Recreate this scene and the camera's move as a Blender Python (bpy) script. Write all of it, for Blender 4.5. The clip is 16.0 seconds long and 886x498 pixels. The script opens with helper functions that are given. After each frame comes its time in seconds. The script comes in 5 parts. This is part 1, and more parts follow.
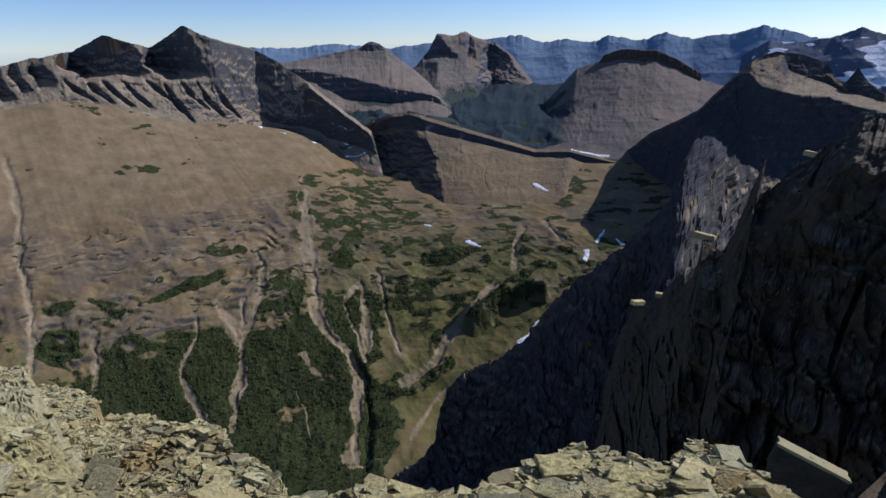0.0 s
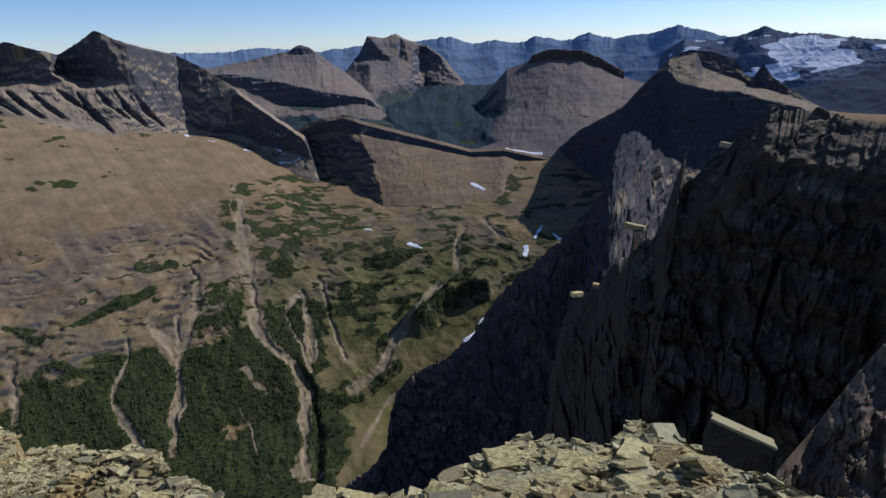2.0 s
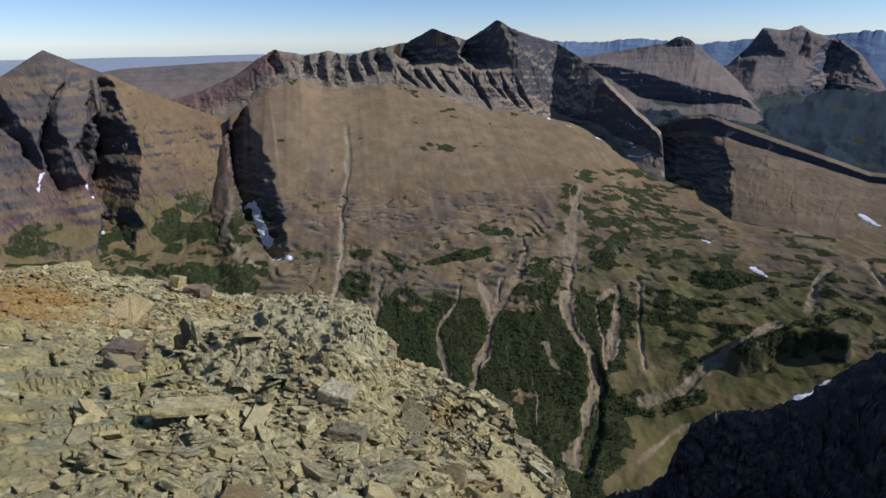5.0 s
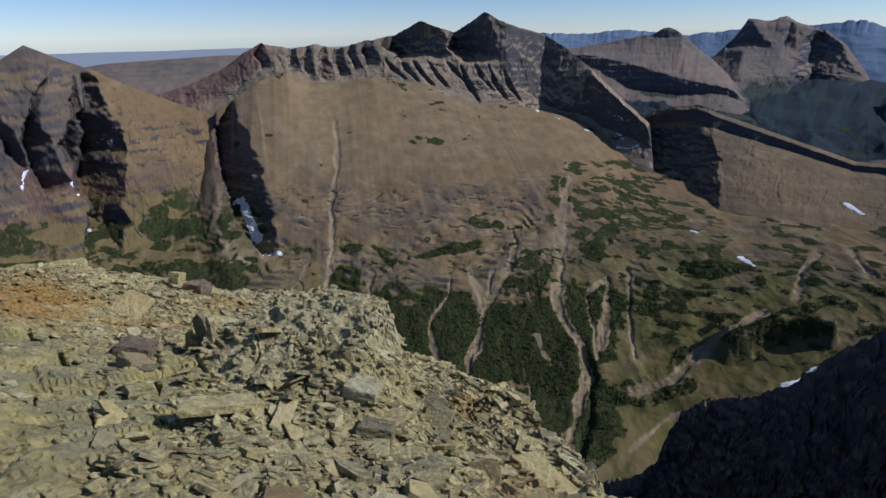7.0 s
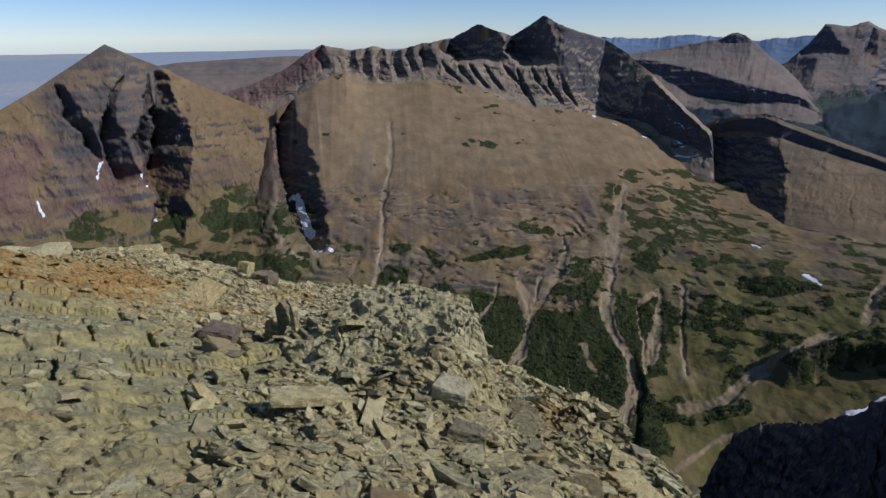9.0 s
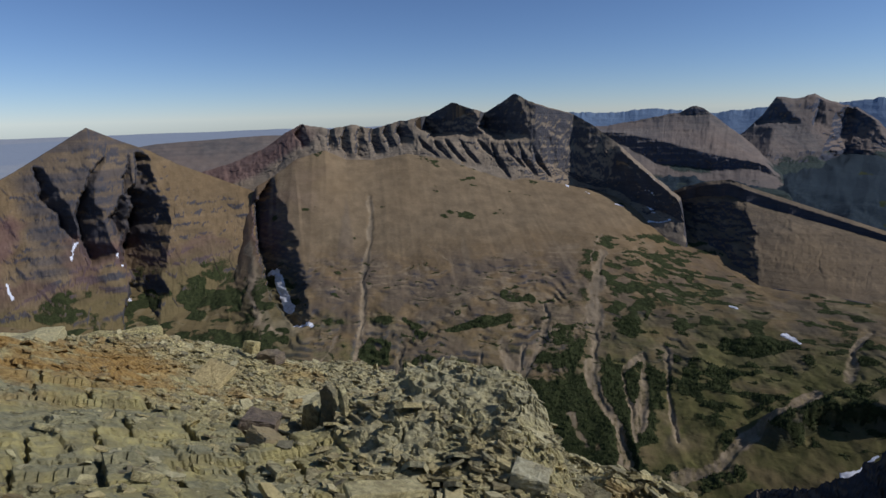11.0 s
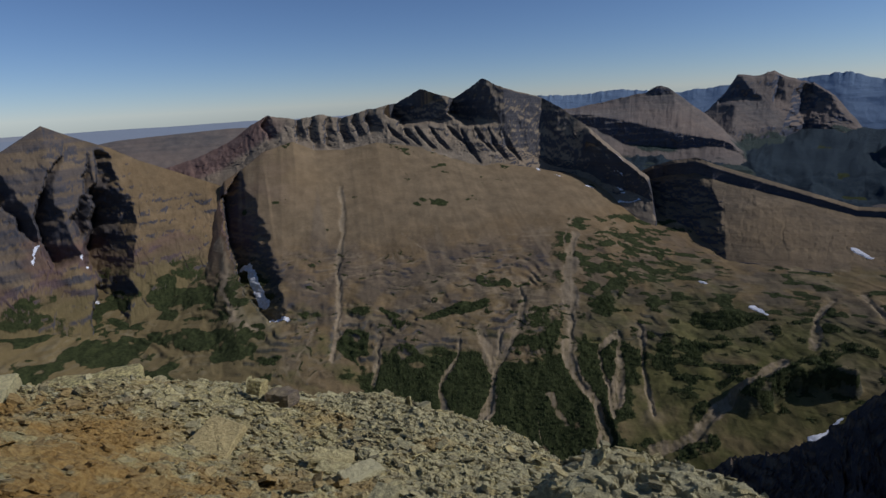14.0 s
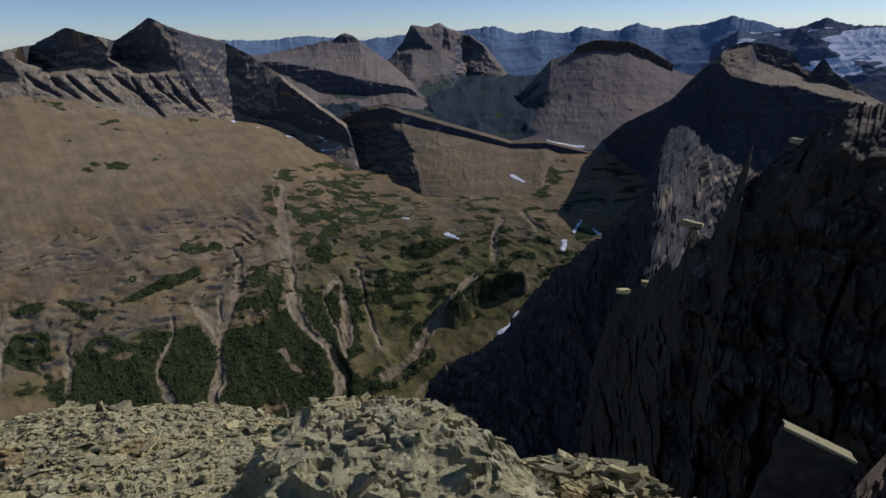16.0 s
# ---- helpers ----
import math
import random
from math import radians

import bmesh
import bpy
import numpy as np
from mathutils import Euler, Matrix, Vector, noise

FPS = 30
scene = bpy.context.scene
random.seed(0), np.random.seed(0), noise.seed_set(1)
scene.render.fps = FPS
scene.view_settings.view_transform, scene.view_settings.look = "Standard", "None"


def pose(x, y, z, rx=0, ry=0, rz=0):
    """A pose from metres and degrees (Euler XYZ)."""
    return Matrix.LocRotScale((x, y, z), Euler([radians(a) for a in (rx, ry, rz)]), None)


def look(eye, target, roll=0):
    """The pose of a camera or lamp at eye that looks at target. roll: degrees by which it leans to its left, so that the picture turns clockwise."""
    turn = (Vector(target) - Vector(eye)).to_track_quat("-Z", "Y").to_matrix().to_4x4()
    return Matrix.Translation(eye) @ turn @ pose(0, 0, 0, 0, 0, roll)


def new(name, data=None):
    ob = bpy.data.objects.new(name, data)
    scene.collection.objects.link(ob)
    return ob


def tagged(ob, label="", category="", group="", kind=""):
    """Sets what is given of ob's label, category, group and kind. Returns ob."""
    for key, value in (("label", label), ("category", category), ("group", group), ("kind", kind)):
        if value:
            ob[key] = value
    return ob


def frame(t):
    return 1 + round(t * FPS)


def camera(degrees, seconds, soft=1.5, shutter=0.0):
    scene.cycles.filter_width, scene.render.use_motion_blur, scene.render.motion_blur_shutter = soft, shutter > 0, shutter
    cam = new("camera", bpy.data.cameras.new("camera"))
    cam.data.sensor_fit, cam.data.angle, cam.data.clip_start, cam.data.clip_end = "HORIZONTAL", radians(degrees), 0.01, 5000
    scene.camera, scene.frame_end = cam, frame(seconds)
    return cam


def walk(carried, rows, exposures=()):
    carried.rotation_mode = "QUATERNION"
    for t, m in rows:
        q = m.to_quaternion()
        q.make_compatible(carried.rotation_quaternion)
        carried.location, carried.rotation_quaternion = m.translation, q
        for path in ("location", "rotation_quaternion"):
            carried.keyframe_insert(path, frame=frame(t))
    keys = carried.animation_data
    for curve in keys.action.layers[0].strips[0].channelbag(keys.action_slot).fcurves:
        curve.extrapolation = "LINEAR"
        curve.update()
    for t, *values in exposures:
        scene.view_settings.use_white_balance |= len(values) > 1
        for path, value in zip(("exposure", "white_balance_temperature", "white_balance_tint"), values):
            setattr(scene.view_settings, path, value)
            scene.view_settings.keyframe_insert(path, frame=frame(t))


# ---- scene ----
cam = camera(78.5, 16.0)
# The walker pans on the spot for nine seconds, then steps three metres aside.
PATH = [
    (0.0, pose(-0.00, 0.00, 900.00, 69.00, 1.20, -0.00)),
    (0.5, pose(0.03, -0.00, 900.00, 69.08, 1.33, -5.83)),
    (1.0, pose(0.08, -0.01, 899.99, 69.04, 1.24, -10.25)),
    (1.5, pose(0.09, -0.01, 899.99, 68.92, 1.30, -12.27)),
    (2.0, pose(0.03, -0.01, 899.99, 69.02, 1.85, -6.83)),
    (2.5, pose(-0.08, -0.01, 900.00, 68.57, 1.48, 5.85)),
    (3.0, pose(-0.18, 0.01, 899.97, 67.63, 1.37, 15.87)),
    (3.5, pose(-0.38, -0.06, 899.96, 67.05, 0.39, 19.17)),
    (4.0, pose(-0.48, -0.08, 899.96, 67.84, -0.46, 24.95)),
    (4.5, pose(-0.49, 0.03, 899.99, 68.59, 0.56, 27.97)),
    (4.7, pose(-0.48, 0.04, 899.99, 68.93, 0.38, 29.10)),
    (6.8, pose(-0.73, 0.00, 899.93, 68.05, 1.63, 28.86)),
    (7.0, pose(-0.75, -0.00, 899.93, 68.22, 0.92, 28.03)),
    (7.5, pose(-0.70, 0.01, 899.93, 68.79, 0.42, 28.44)),
    (8.0, pose(-0.75, 0.04, 899.89, 68.46, -0.64, 32.10)),
    (8.5, pose(-0.85, 0.06, 899.87, 68.13, 0.26, 35.36)),
    (9.0, pose(-1.11, -0.03, 899.82, 68.57, 0.46, 33.68)),
    (9.2, pose(-1.23, -0.08, 899.84, 68.79, 0.84, 32.68)),
    (11.3, pose(-1.86, -0.22, 899.79, 76.53, 2.19, 31.27)),
    (11.5, pose(-2.06, -0.17, 899.76, 76.61, 3.00, 31.52)),
    (12.0, pose(-2.43, -0.03, 899.68, 78.18, 1.05, 30.33)),
    (12.5, pose(-2.76, 0.21, 899.68, 77.40, 3.61, 30.41)),
    (13.0, pose(-3.07, 0.39, 899.68, 77.42, 3.68, 30.42)),
    (13.5, pose(-3.27, 0.54, 899.68, 75.39, 1.79, 30.39)),
    (14.0, pose(-3.41, 0.75, 899.73, 74.51, 3.06, 27.96)),
    (14.5, pose(-3.41, 0.84, 899.75, 73.45, 2.81, 16.56)),
    (15.0, pose(-3.36, 0.87, 899.75, 70.83, 1.55, 8.11)),
    (15.5, pose(-3.30, 0.87, 899.76, 68.69, 1.58, 1.55)),
    (16.0, pose(-3.27, 0.96, 899.70, 68.17, 1.39, -2.60)),
]
walk(cam, PATH, [(0.0, -0.05, 5720, 17), (1.5, -0.15, 5670, 17), (2.5, 0.0, 5720, 17), (3.5, 0.06, 5840, 17), (4.7, -0.04, 5800, 17), (7.0, -0.25, 5790, 17), (9.0, -0.25, 5800, 17), (11.5, -0.62, 5900, 16), (12.5, -0.72, 5900, 16), (15.0, -0.82, 5880, 16), (16.0, -0.5, 5820, 16)])

# ---- daylight: clear sky at altitude, sun ahead to the side ----
SUN_BEARING, SUN_HEIGHT = 69.0, 37.0
world = bpy.data.worlds.new("sky")
scene.world = world
world.use_nodes = True
sky = world.node_tree.nodes.new("ShaderNodeTexSky")
sky.sky_type, sky.sun_disc = "NISHITA", False
sky.sun_elevation, sky.sun_rotation = radians(SUN_HEIGHT), radians(SUN_BEARING)
sky.altitude, sky.air_density, sky.dust_density, sky.ozone_density = 2600, 1.0, 0.1, 4.5
background = world.node_tree.nodes["Background"]
background.inputs["Strength"].default_value = 0.107
world.node_tree.links.new(sky.outputs["Color"], background.inputs["Color"])
sun = new("sun", bpy.data.lights.new("sun", "SUN"))
sun.data.energy, sun.data.angle, sun.data.color = 4.3, radians(0.53), (1.0, 0.95, 0.88)
_a, _h = radians(SUN_BEARING), radians(SUN_HEIGHT)
sun.matrix_world = look((math.sin(_a) * math.cos(_h) * 50, math.cos(_a) * math.cos(_h) * 50, 950 + math.sin(_h) * 50), (0, 0, 950))


# ---- numeric tools: coherent noise on arrays, sheets of terrain ----
def lattice(ix, iy, iz, seed):
    h = (ix.astype(np.uint32) * np.uint32(374761393) + iy.astype(np.uint32) * np.uint32(668265263)
         + iz.astype(np.uint32) * np.uint32(2246822519) + np.uint32(seed * 3266489917 & 0xFFFFFFFF))
    h = (h ^ (h >> np.uint32(13))) * np.uint32(1274126177)
    h = (h ^ (h >> np.uint32(16))) * np.uint32(2654435761)
    return (h ^ (h >> np.uint32(15))).astype(np.float32) / np.float32(2147483648.0) - np.float32(1.0)


def vnoise(p, seed=0):
    """Value noise, -1 to 1, at points p (..., 3)."""
    i = np.floor(p).astype(np.int64)
    f = (p - i).astype(np.float32)
    f = f * f * f * (f * (f * 6 - 15) + 10)
    out = 0
    for dx in (0, 1):
        wx = f[..., 0] if dx else 1 - f[..., 0]
        for dy in (0, 1):
            wy = f[..., 1] if dy else 1 - f[..., 1]
            for dz in (0, 1):
                wz = f[..., 2] if dz else 1 - f[..., 2]
                out = out + wx * wy * wz * lattice(i[..., 0] + dx, i[..., 1] + dy, i[..., 2] + dz, seed)
    return out


def fbm(p, octaves=4, seed=0, gain=0.5):
    total, amp, norm = 0, 1.0, 0.0
    for k in range(octaves):
        total = total + amp * vnoise(p * 2.03 ** k, seed + 17 * k)
        norm += amp
        amp *= gain
    return total / norm


def ridged(p, octaves=4, seed=0, gain=0.5):
    """Sharp-crested noise, 0 to 1."""
    total, amp, norm = 0, 1.0, 0.0
    for k in range(octaves):
        total = total + amp * (1 - np.abs(vnoise(p * 2.03 ** k, seed + 31 * k)))
        norm += amp
        amp *= gain
    return total / norm


def smooth(a, b, x):
    t = np.clip((x - a) / (b - a), 0, 1)
    return t * t * (3 - 2 * t)


def stack(*a):
    return np.stack(np.broadcast_arrays(*a), -1)


def sheet_mesh(name, points, masks=None, wrap=False, soft=True):
    """A mesh over an (n, m, 3) grid of points, with float masks on its points."""
    n, m = points.shape[:2]
    idx = np.arange(n * m).reshape(n, m)
    a, b, c, d = idx[:-1, :-1], idx[1:, :-1], idx[1:, 1:], idx[:-1, 1:]
    quads = np.stack([a, b, c, d], -1).reshape(-1, 4)
    if wrap:
        quads = np.concatenate([quads, np.stack([idx[-1, :-1], idx[0, :-1], idx[0, 1:], idx[-1, 1:]], -1)])
    me = bpy.data.meshes.new(name)
    me.vertices.add(n * m)
    me.vertices.foreach_set("co", points.astype(np.float32).ravel())
    me.loops.add(quads.size)
    me.loops.foreach_set("vertex_index", quads.astype(np.int32).ravel())
    me.polygons.add(len(quads))
    me.polygons.foreach_set("loop_start", np.arange(0, quads.size, 4, dtype=np.int32))
    me.polygons.foreach_set("use_smooth", np.full(len(quads), soft))
    for key, value in (masks or {}).items():
        me.attributes.new(key, "FLOAT", "POINT").data.foreach_set("value", np.clip(value, 0, 1).astype(np.float32).ravel())
    me.update(calc_edges=True)
    return me


def line(points, az, k):
    """Column k of a list of (bearing, distance, height), at the bearings az."""
    p = np.array(points, float)
    return np.interp(az, p[:, 0], p[:, k])


def bearing_of(p):
    """Bearing, angle of height and distance of points, as seen from the summit."""
    q = p - np.array((0, 0, 900.0))
    flat = np.hypot(q[..., 0], q[..., 1])
    return np.degrees(np.arctan2(q[..., 0], q[..., 1])), np.degrees(np.arctan2(q[..., 2], flat)), flat


def polar(az, r, z):
    return stack(r * np.sin(np.radians(az)), r * np.cos(np.radians(az)), z)


def facet(right, left, turn=1.15, deepest=0.9):
    """A rock face turned away from the sun: its outer edge and its inner edge as (height, bearing) in degrees, and the tangent of its turn."""
    return (right, left, turn, deepest)


def carve(p, recesses, seed=0):
    """Sets back ravines and turned faces: each falls back from a sharp sunward edge to its deepest line and returns on the other side."""
    az, el, _ = bearing_of(p)
    k = np.ones(az.shape)
    for j, (right, left, turn, deepest) in enumerate(recesses):
        a, b = np.array(sorted(right), float), np.array(sorted(left), float)
        jag = fbm(stack(az * 0.5, el * 0.9, 0 * az + j), 4, seed + j, 0.6)
        span = max(0.4, float(np.max(np.interp(a[:, 0], a[:, 0], a[:, 1]) - np.interp(a[:, 0], b[:, 0], b[:, 1]))))
        e0 = np.interp(el, a[:, 0], a[:, 1]) + jag * min(0.7, span * 0.3)
        e1 = np.interp(el, b[:, 0], b[:, 1]) + fbm(stack(az * 0.6, el * 0.8, 0 * az + j + 50), 4, seed + j, 0.6) * min(0.7, span * 0.4)
        width = np.maximum(e0 - e1, 0.12)
        s = (e0 - az) / width
        low, high = min(a[0, 0], b[0, 0]), max(a[-1, 0], b[-1, 0])
        lift = el + jag * 0.3
        fade = smooth(low - 0.45, low + 0.15, lift) * smooth(high + 0.35, high - 0.1, lift)
        k += turn * np.radians(width) * deepest * fade * np.where(s < deepest, np.clip(s / deepest, 0, 1), np.clip((1 - s) / (1 - deepest), 0, 1))
    return np.array((0, 0, 900.0)) + (p - np.array((0, 0, 900.0))) * k[..., None]


def farther(points, k):
    """The same line of sight from the summit, k times as far."""
    return [(a, r * k, 900 + (z - 900) * k) for a, r, z in points]


def cells(x, y, size, seed):
    """Nearest of a jittered lattice of points: its offset from (x, y), the gap to the next, and four random numbers of its own."""
    u, v = x / size, y / size
    iu, iv = np.floor(u).astype(np.int64), np.floor(v).astype(np.int64)
    best, second = np.full(u.shape, 9.0), np.full(u.shape, 9.0)
    cu, cv = np.zeros(u.shape, np.int64), np.zeros(u.shape, np.int64)
    du, dv = np.zeros(u.shape), np.zeros(u.shape)
    zero = np.zeros_like(iu)
    for a in (-1, 0, 1):
        for b in (-1, 0, 1):
            ju, jv = iu + a, iv + b
            ou = ju + 0.5 + 0.48 * lattice(ju, jv, zero, seed) - u
            ov = jv + 0.5 + 0.48 * lattice(ju, jv, zero + 1, seed) - v
            d = np.hypot(ou, ov)
            near = d < best
            second = np.where(near, best, np.minimum(second, d))
            best = np.where(near, d, best)
            cu, cv, du, dv = np.where(near, ju, cu), np.where(near, jv, cv), np.where(near, ou, du), np.where(near, ov, dv)
    rnd = [lattice(cu, cv, zero + k, seed + 7) for k in (2, 3, 4, 5)]
    return du * size, dv * size, (second - best) * size, rnd


def blocks(p, size, seed):
    """Broken rock: blocks of three sizes, each set forward or back and tilted, -1 to 1."""
    a = np.arctan2(p[..., 0], p[..., 1]) * np.hypot(p[..., 0], p[..., 1]).mean()
    z = p[..., 2]
    total = 0
    for k, (s, amp) in enumerate(((size, 1.0), (size * 0.42, 0.5), (size * 0.17, 0.22))):
        wa, wz = a + fbm(p / s, 2, seed + k) * s * 0.35, z + fbm(p / s + 5, 2, seed + k) * s * 0.35
        du, dv, rim, rnd = cells(wa * 1.15 + wz * 0.2, wz * 0.85 - wa * 0.12, s, seed + 3 * k)
        total = total + amp * (rnd[0] * 0.6 + (rnd[1] * du + rnd[2] * dv) / s * 0.9) * smooth(0, 0.16 * s, rim) - amp * 0.35 * smooth(0.12 * s, 0, rim)
    return total


# ---- materials ----
class Nodes:
    """A short way to write node trees."""

    def __init__(self, name):
        self.mat = bpy.data.materials.new(name)
        self.mat.use_nodes = True
        self.tree = self.mat.node_tree
        self.bsdf = self.tree.nodes["Principled BSDF"]

    def put(self, socket, value):
        if isinstance(value, bpy.types.NodeSocket):
            self.tree.links.new(value, socket)
        elif value is not None:
            socket.default_value = value

    def node(self, kind, out=0, operation="", attribute="", **values):
        n = self.tree.nodes.new(kind)
        if operation:
            n.operation = operation
        if attribute:
            n.attribute_name = attribute
        for key, value in values.items():
            self.put(n.inputs[int(key[1:])] if key[0] == "i" and key[1:].isdigit() else n.inputs[key], value)
        return n.outputs[out]

    def coords(self):
        return self.node("ShaderNodeNewGeometry")

    def noise(self, where, scale, detail=4.0, rough=0.55, distort=0.0):
        return self.node("ShaderNodeTexNoise", Vector=where, Scale=scale, Detail=detail, Roughness=rough, Distortion=distort)

    def scaled(self, where, x, y, z):
        return self.node("ShaderNodeVectorMath", operation="MULTIPLY", i0=where, i1=(x, y, z))

    def ramp(self, fac, a, b, lo=0.0, hi=1.0):
        return self.node("ShaderNodeMapRange", i0=fac, i1=a, i2=b, i3=lo, i4=hi)

    def mix(self, fac, a, b, mode="MIX"):
        n = self.tree.nodes.new("ShaderNodeMix")
        n.data_type, n.blend_type = "RGBA", mode
        self.put(n.inputs[0], fac)
        self.put(n.inputs[6], (*a, 1) if isinstance(a, tuple) else a)
        self.put(n.inputs[7], (*b, 1) if isinstance(b, tuple) else b)
        return n.outputs[2]

    def math(self, op, a, b=0.0):
        return self.node("ShaderNodeMath", operation=op, i0=a, i1=b)

    def mask(self, name):
        return self.node("ShaderNodeAttribute", 2, attribute=name)

    def bump(self, height, strength, distance, normal=None):
        n = self.tree.nodes.new("ShaderNodeBump")
        n.inputs["Strength"].default_value, n.inputs["Distance"].default_value = strength, distance
        self.put(n.inputs["Height"], height)
        if normal is not None:
            self.put(n.inputs["Normal"], normal)
        return n.outputs[0]

    def done(self, color, roughness=0.9, normal=None, specular=0.25):
        self.put(self.bsdf.inputs["Base Color"], (*color, 1) if isinstance(color, tuple) else color)
        self.put(self.bsdf.inputs["Roughness"], roughness)
        self.put(self.bsdf.inputs["Specular IOR Level"], specular)
        if normal is not None:
            self.put(self.bsdf.inputs["Normal"], normal)
        return self.mat


def mountain_rock(name, light, dark, warm, band=0.03, grain=0.02, relief=6.0, haze=0.0, haze_tint=(0.10, 0.17, 0.30), band_mix=0.5):
    """Weathered sedimentary rock: level strata, mottling at two scales, streaks down the slope; woods, meadow, scree, red beds and snow where the masks say."""
    n = Nodes(name)
    at = n.coords()
    broad = n.noise(at, grain * 0.12, 5, 0.6)
    fine = n.noise(at, grain, 8, 0.65)
    strata = n.noise(n.scaled(at, band * 0.05, band * 0.05, band * 1.6), 1.0, 6, 0.65, 0.4)
    c = n.mix(n.ramp(fine, 0.37, 0.64), dark, light)
    speck = n.noise(at, grain * 9, 5, 0.7)
    c = n.mix(n.ramp(speck, 0.35, 0.7, 0.0, 0.5), c, tuple(v * 0.5 for v in dark))
    c = n.mix(n.math("MULTIPLY", n.ramp(strata, 0.38, 0.62), band_mix), c, tuple(v * 0.55 for v in dark))
    c = n.mix(n.math("MULTIPLY", n.ramp(broad, 0.4, 0.65), 0.6), c, warm)
    layers = n.noise(n.scaled(at, band * 0.25, band * 0.25, band * 5.5), 1.0, 5, 0.7, 0.5)
    # steep faces: dark rock, tinted blue to paint hazy shade into them
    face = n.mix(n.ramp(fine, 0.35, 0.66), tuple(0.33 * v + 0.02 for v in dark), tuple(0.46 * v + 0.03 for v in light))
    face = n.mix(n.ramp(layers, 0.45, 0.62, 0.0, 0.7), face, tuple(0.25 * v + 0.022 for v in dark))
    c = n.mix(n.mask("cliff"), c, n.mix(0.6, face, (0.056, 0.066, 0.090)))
    c = n.mix(n.mask("red"), c, n.mix(n.ramp(fine, 0.3, 0.7), (0.115, 0.062, 0.055), (0.20, 0.125, 0.105)))
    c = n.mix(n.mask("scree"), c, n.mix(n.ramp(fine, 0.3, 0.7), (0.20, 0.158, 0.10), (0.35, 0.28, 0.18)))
    c = n.mix(n.mask("meadow"), c, n.mix(n.ramp(n.noise(at, grain * 1.5, 8, 0.7), 0.35, 0.65), (0.070, 0.074, 0.022), (0.150, 0.136, 0.050)))
    tufts = n.noise(at, 0.09, 6, 0.75)
    woods = n.mix(n.ramp(tufts, 0.35, 0.68), (0.019, 0.027, 0.010), (0.062, 0.070, 0.026))
    edge = n.ramp(n.math("ADD", n.mask("veg"), n.math("MULTIPLY", n.math("SUBTRACT", tufts, 0.5), 1.1)), 0.34, 0.66)
    c = n.mix(edge, c, woods)
    snow = n.ramp(n.math("ADD", n.mask("snow"), n.math("MULTIPLY", n.math("SUBTRACT", fine, 0.5), 0.5)), 0.45, 0.55)
    c = n.mix(snow, c, (0.80, 0.82, 0.85))
    # blue haze of distance, mixed straight into the base colour
    if haze:
        c = n.mix(haze, c, haze_tint)
    h = n.math("ADD", n.math("MULTIPLY", n.math("ADD", strata, n.math("MULTIPLY", n.math("MULTIPLY", layers, n.mask("cliff")), 0.9)), 0.8), n.math("ADD", fine, n.math("MULTIPLY", n.math("MULTIPLY", tufts, edge), 0.9)))
    return n.done(c, 0.95, n.bump(h, 0.9, relief), 0.1)


# ---- the large forms: bearings in degrees from the first view, distances and heights in metres, summit eye at 900 m ----
def part(name, mesh, material, parent=None, label=""):
    ob = new(name, mesh)
    if material is not None and not mesh.materials:
        mesh.materials.append(material)
    ob.parent = parent
    return tagged(ob, label)


def thing(name, at, label, category, group="", kind=""):
    ob = new(name)
    ob.location = at
    ob.empty_display_size = 0.1
    return tagged(ob, label, category, group, kind)


def under(ob, parent):
    """Hangs a part that was built in world coordinates under its thing."""
    ob.parent = parent
    ob.matrix_parent_inverse = Matrix.Translation(parent.location).inverted()
    return ob


SURFACES = []


